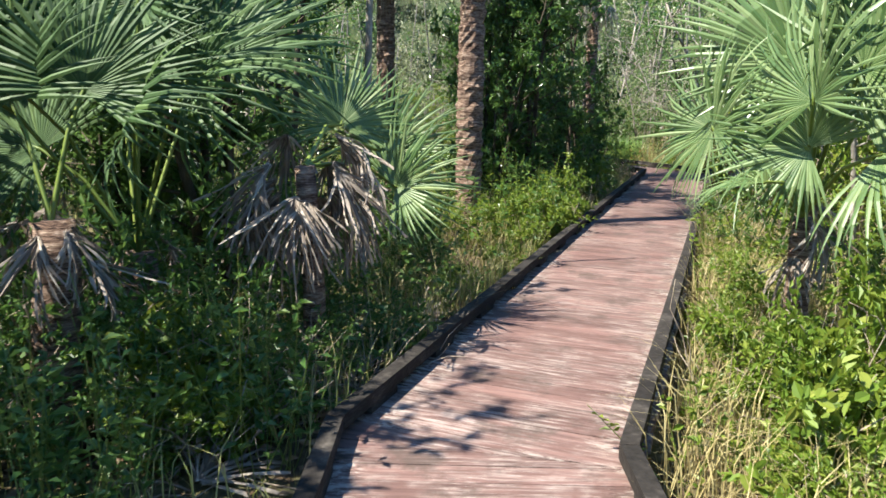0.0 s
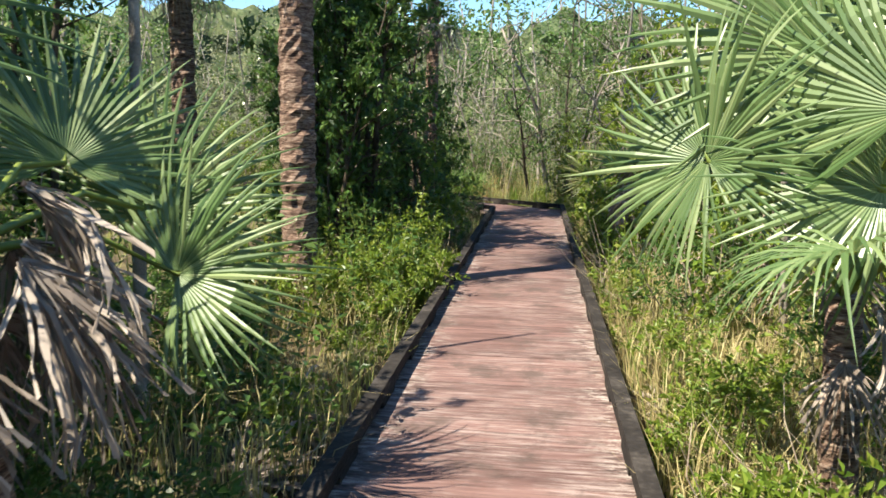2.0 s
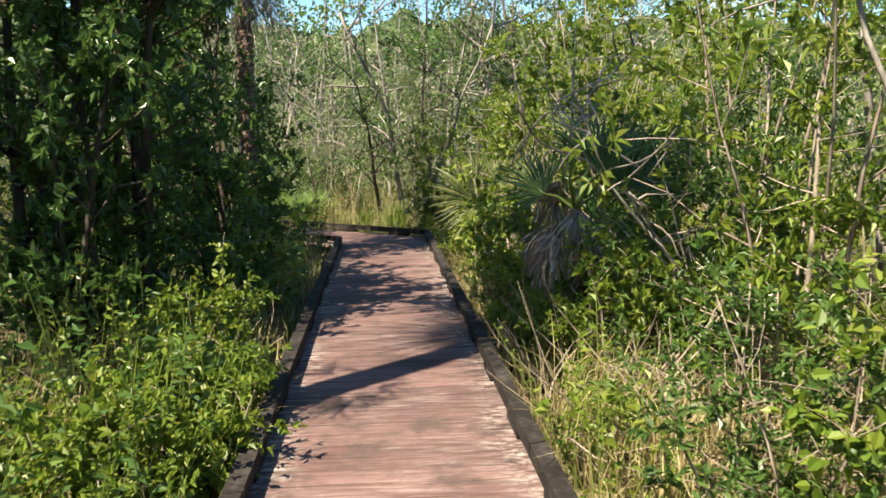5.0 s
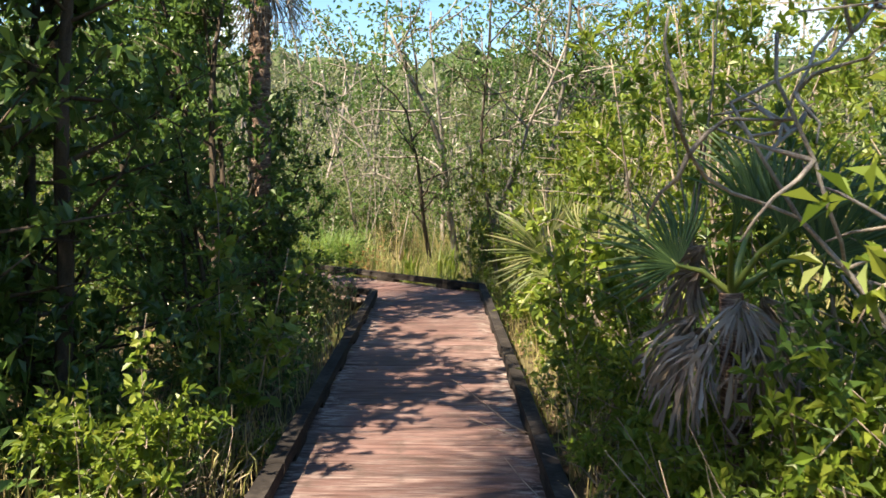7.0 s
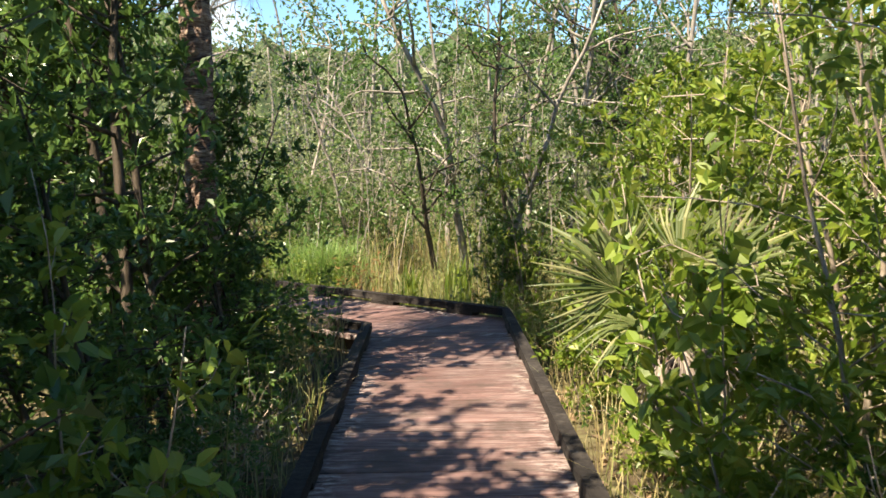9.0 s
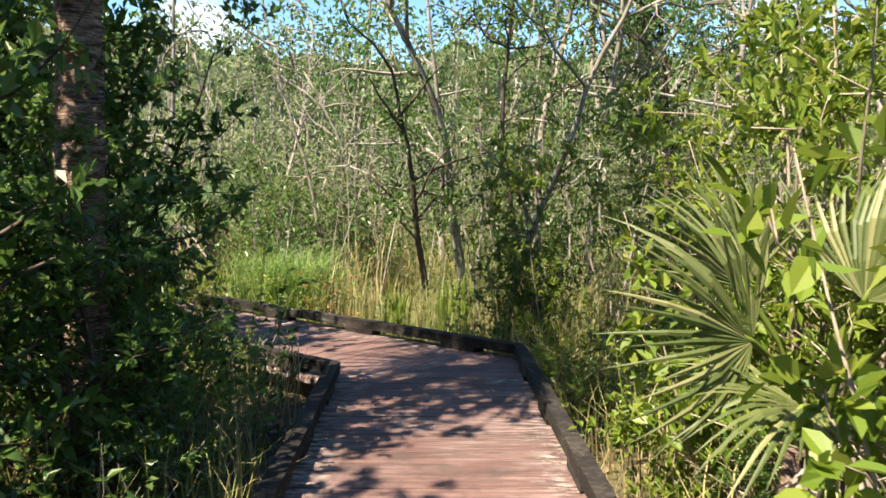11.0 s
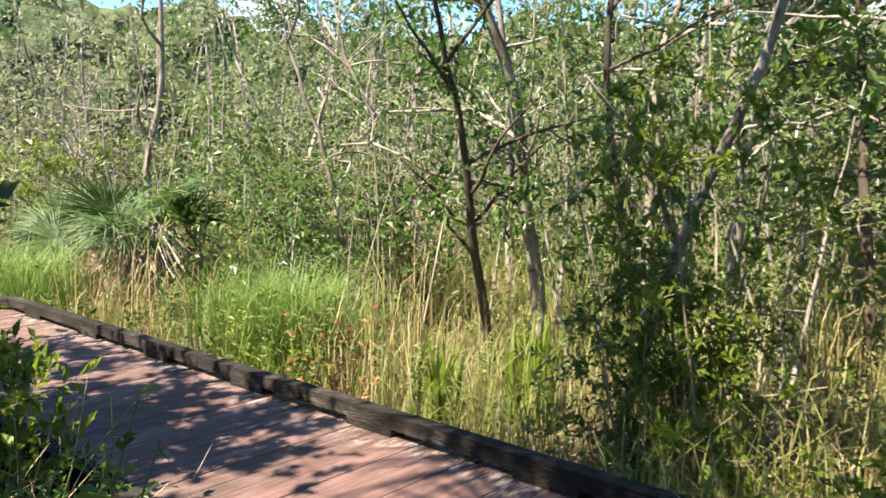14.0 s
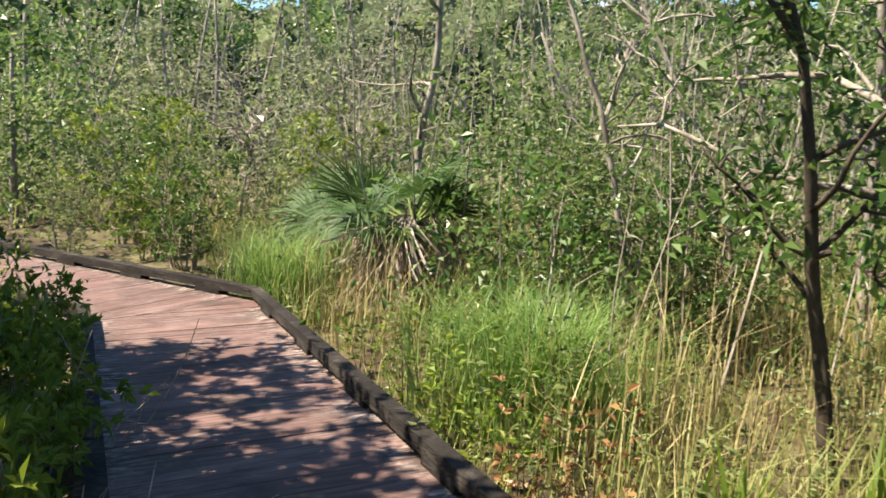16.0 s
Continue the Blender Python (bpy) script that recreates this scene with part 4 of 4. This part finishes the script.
def patch(p):
    """Taller and shorter patches of growth."""
    return 0.85 + 0.35 * np.sin(p[:, 0] * 1.9 + 1.3 * np.sin(p[:, 1] * 1.4)) + 0.2 * np.sin(p[:, 1] * 4.1 + p[:, 0] * 2.7)


def meadow_side(p, clear):
    """Keep what lies beyond the outer kerb of the turning walk."""
    n = np.array((0.616, 0.788))
    return p[((p[:, :2] - np.array((0.62, 17.4))) @ n) > clear]


def gappy(p, size, cut):
    """Leave bare gaps between clumps."""
    keep = [noise.noise(Vector((q[0] / size, q[1] / size, 3.7))) + 0.35 * noise.noise(Vector((q[0] * 2.5 / size, q[1] * 2.5 / size, 8.1))) > cut for q in p]
    return p[np.array(keep, bool)]


m1 = meadow_side(scatter(3000, -13, 6.5, 17, 29), 0.1)
q = tufts(m1, 11, 0.10)
grass("marsh_grass", q, RNG.uniform(0.3, 0.8, len(q)) * patch(q), RNG.uniform(0.15, 1.0, len(q)), 0.0042, M_GRASS, "tall yellow-green marsh grass in the sun")
m2 = meadow_side(scatter(2600, -13, 6.5, 17.3, 29), 0.25)
q = tufts(m2, 8, 0.12)
grass("dry_marsh_grass", q, RNG.uniform(0.3, 1.05, len(q)) * (1.7 - patch(q)), RNG.uniform(0.05, 0.7, len(q)), 0.004, M_STRAW, "dry straw-coloured reeds")
lush = np.concatenate([tufts(np.array([[x, y, -0.25]]), 700, r) for x, y, r in ((-1.75, 20.4, 0.24), (-4.6, 21.9, 0.22), (-1.35, 20.2, 0.15))])
grass("grass_clump", lush, RNG.uniform(0.5, 1.05, len(lush)), RNG.uniform(0.2, 0.9, len(lush)), 0.0045, M_LUSH, "lush bright green grass clumps")
iris = np.concatenate([tufts(np.array([[x, y, -0.25]]), 26, 0.06) for x, y in ((0.2, 19.4), (0.28, 19.25), (-0.35, 18.9))])
grass("iris_leaves", iris, RNG.uniform(0.4, 0.75, len(iris)), RNG.uniform(0.05, 0.25, len(iris)), 0.016, M_BRIGHT, "sword-shaped bright green leaves")
sides = gappy(np.concatenate([scatter(1000, -3.2, -0.7, 0, 17.2, 0.76), scatter(1100, 0.7, 3.2, 0, 18, 0.76)]), 0.7, -0.05)
q = tufts(sides, 6, 0.07)
grass("wild_grass", q, RNG.uniform(0.2, 0.6, len(q)), RNG.uniform(0.1, 0.7, len(q)), 0.004, M_GRASS, "wild green grass beside the walk")
sides = np.concatenate([scatter(500, -2.6, -0.7, 3, 17.0, 0.76), scatter(800, 0.7, 2.6, 1, 9, 0.76), scatter(350, 0.7, 2.6, 9, 18, 0.76), scatter(220, 0.7, 1.9, 5.5, 10, 0.76)])
q = tufts(sides, 6, 0.09)
grass("dry_grass", q, RNG.uniform(0.2, 0.7, len(q)), RNG.uniform(0.2, 0.9, len(q)), 0.0035, M_STRAW, "dry straw grass beside the walk")


def herbs(name, p, tall, per, leaf, mat, label):
    """Upright herbs: a thin stalk with leaves up it."""
    paths, base, way = [], [], []
    for b in p:
        h = tall * RNG.uniform(0.45, 1.25) * (0.55 + 0.9 * (0.5 + 0.5 * math.sin(b[0] * 2.9 + 1.7 * math.sin(b[1] * 1.9))))
        st = wander(b, (RNG.uniform(-0.3, 0.3), RNG.uniform(-0.3, 0.3), 1), h, 3, 0.14)
        paths.append((st[::3], (0.004, 0.002)))
        for k in range(per):
            f = RNG.uniform(0.2, 1.0) * 2.999
            base.append(st[int(f)] + (st[int(f) + 1] - st[int(f)]) * (f % 1))
            a = RNG.uniform(0, 6.28)
            way.append((math.cos(a), math.sin(a), RNG.uniform(-0.1, 0.8)))
    base = np.array(base)
    root = new(name, mesh_from(name, *tube_data(paths, 3), M_STALK))
    child(root, "foliage", mesh_from(name + "_foliage", *leaf_data(base, np.array(way), leaf * RNG.uniform(0.6, 1.3, len(base)), 0.45), mat))
    tagged(root, label, "undergrowth", kind="stuff")


verge = gappy(scatter(4400, -4.5, -0.7, 0, 17, 0.86), 0.9, 0.02)
verge = verge[~((verge[:, 0] > -1.25) & (verge[:, 1] > 5.4) & (verge[:, 1] < 8.0) & (RNG.uniform(size=len(verge)) < 0.8))]
herbs("undergrowth", verge, 0.75, 14, 0.066, M_MID, "tangled green undergrowth in half shade")
herbs("undergrowth", gappy(np.concatenate([scatter(2500, 0.7, 4.0, 0, 19, 0.8), scatter(500, -2.2, -0.7, 8, 12, 0.78)]), 0.6, 0.08), 0.6, 14, 0.06, M_BRIGHT, "tangled bright undergrowth in the sun")
herbs("undergrowth", scatter(900, -8.5, -1.2, 16.0, 20.6, 0.8), 0.55, 16, 0.055, M_BRIGHT, "leafy undergrowth inside the bend of the walk")
herbs("marsh_undergrowth", meadow_side(scatter(2300, -10, 5, 17.4, 26), 0.15), 0.6, 14, 0.055, M_HAZY, "low leafy marsh plants")
herbs("rusty_fern", np.concatenate([tufts(np.array([[x, y, -0.15]]), 9, 0.09) for x, y in ((-1.17, 18.85), (-0.85, 19.0))]), 0.4, 18, 0.05, M_RUST, "rust-coloured dying fern behind the kerb")

litter = scatter(8000, -3.2, 3.2, -1, 19.5, 0.66)
tagged(new("leaf_litter", mesh_from("leaf_litter", *leaf_data(litter + (0, 0, 0.03), RNG.normal(size=litter.shape) * (1, 1, 0.15), 0.08, 0.5, 0.1), M_LITTER)), "brown fallen leaves on the ground", "litter", kind="stuff")


def brush(name, spots, label):
    """Heaps of bare dry twigs."""
    paths = []
    for x, y, r, h in spots:
        for _ in range(26):
            a = RNG.uniform(0, 6.28)
            s = (x + RNG.normal() * r * 0.5, y + RNG.normal() * r * 0.5, ground_z(x, y))
            tw = wander(s, (math.cos(a), math.sin(a), RNG.uniform(0.3, 1.8)), h * RNG.uniform(0.6, 1.4), 5, 0.22)
            paths.append((tw, np.linspace(0.006, 0.002, 6)))
            sub = wander(tw[2], RNG.normal(size=3) + (0, 0, 0.5), h * 0.45, 3, 0.3)
            paths.append((sub, (0.004, 0.003, 0.002, 0.0015)))
    tagged(new(name, mesh_from(name, *tube_data(paths, 3), M_TWIG)), label, "twigs", kind="stuff")


brush("dry_brush", [(-1.2, 3.7, 0.35, 0.6), (-1.5, 3.3, 0.4, 0.7), (-1.15, 11.4, 0.3, 0.6), (-1.3, 9.6, 0.3, 0.7), (1.5, 10.0, 0.35, 0.8), (1.35, 11.0, 0.3, 0.7), (1.6, 13.4, 0.4, 0.7), (-2.3, 17.3, 0.35, 0.7), (-3.2, 18.2, 0.3, 0.7), (1.3, 4.3, 0.35, 0.7), (-1.2, 14.2, 0.3, 0.6), (1.9, 9.0, 0.5, 1.2), (-1.7, 17.1, 0.25, 0.6), (-2.1, 17.45, 0.25, 0.6), (-1.3, 2.9, 0.35, 0.5), (-1.0, 3.9, 0.25, 0.5), (1.25, 12.0, 0.3, 0.8), (1.3, 9.6, 0.3, 0.9), (1.45, 5.0, 0.35, 0.8), (1.6, 18.4, 0.5, 0.6)], "tangle of thin dry bare twigs")

far = scatter(4200, -20, 20, -9, 40, 3.4)
q = np.repeat(far, 5, axis=0)
q[:, :2] += RNG.normal(size=(len(q), 2)) * 0.2
grass("rough_grass", q, RNG.uniform(0.3, 0.9, len(q)), RNG.uniform(0.2, 0.9, len(q)), 0.011, M_GRASS, "rough grass among the woods")
stems = []
for x, y, z in meadow_side(scatter(430, -11, 7, 19.5, 30), 1.2):
    st = wander((x, y, z - 0.05), (RNG.uniform(-0.2, 0.2), RNG.uniform(-0.2, 0.2), 1), RNG.uniform(0.9, 3.6), 5, 0.07)
    stems.append((st, np.linspace(0.011, 0.003, 6) * RNG.uniform(0.6, 1.5)))
    for _ in range(2):
        tw = wander(st[int(RNG.integers(2, 5))], RNG.normal(size=3) + (0, 0, 0.8), RNG.uniform(0.2, 0.7), 3, 0.2)
        stems.append((tw, (0.005, 0.004, 0.003, 0.002)))
tagged(new("bare_stems", mesh_from("bare_stems", *tube_data(stems, 3), M_DEADWOOD)), "thin grey bare stems standing in the marsh", "stems", kind="stuff")


def fallen_frond(x, y, turn):
    """A dry fan leaf lying flat on the litter."""
    v, f = fan_data(RNG.uniform(0.4, 0.55), arc=150, segs=18, joined=0.3, droop=0.3, cup=0.1, wid=0.75)
    v += RNG.normal(size=v.shape) * 0.008
    ob = new("fallen_frond", mesh_from("fallen_frond", v, f, M_DEADFAN))
    ob.matrix_basis = pose(x, y, ground_z(x, y) + 0.05, RNG.uniform(-12, 12), RNG.uniform(-14, -2), turn)
    tagged(ob, "dry grey-brown fallen palm frond on the ground", "palm frond", "fallen fronds")


for x, y, turn in ((-1.15, 5.3, 40), (-1.25, 6.4, 150), (1.15, 6.7, 200), (1.35, 3.0, 120), (-1.2, 2.7, 70), (1.3, 8.9, 20), (1.5, 17.4, 80)):
    fallen_frond(x, y, turn)
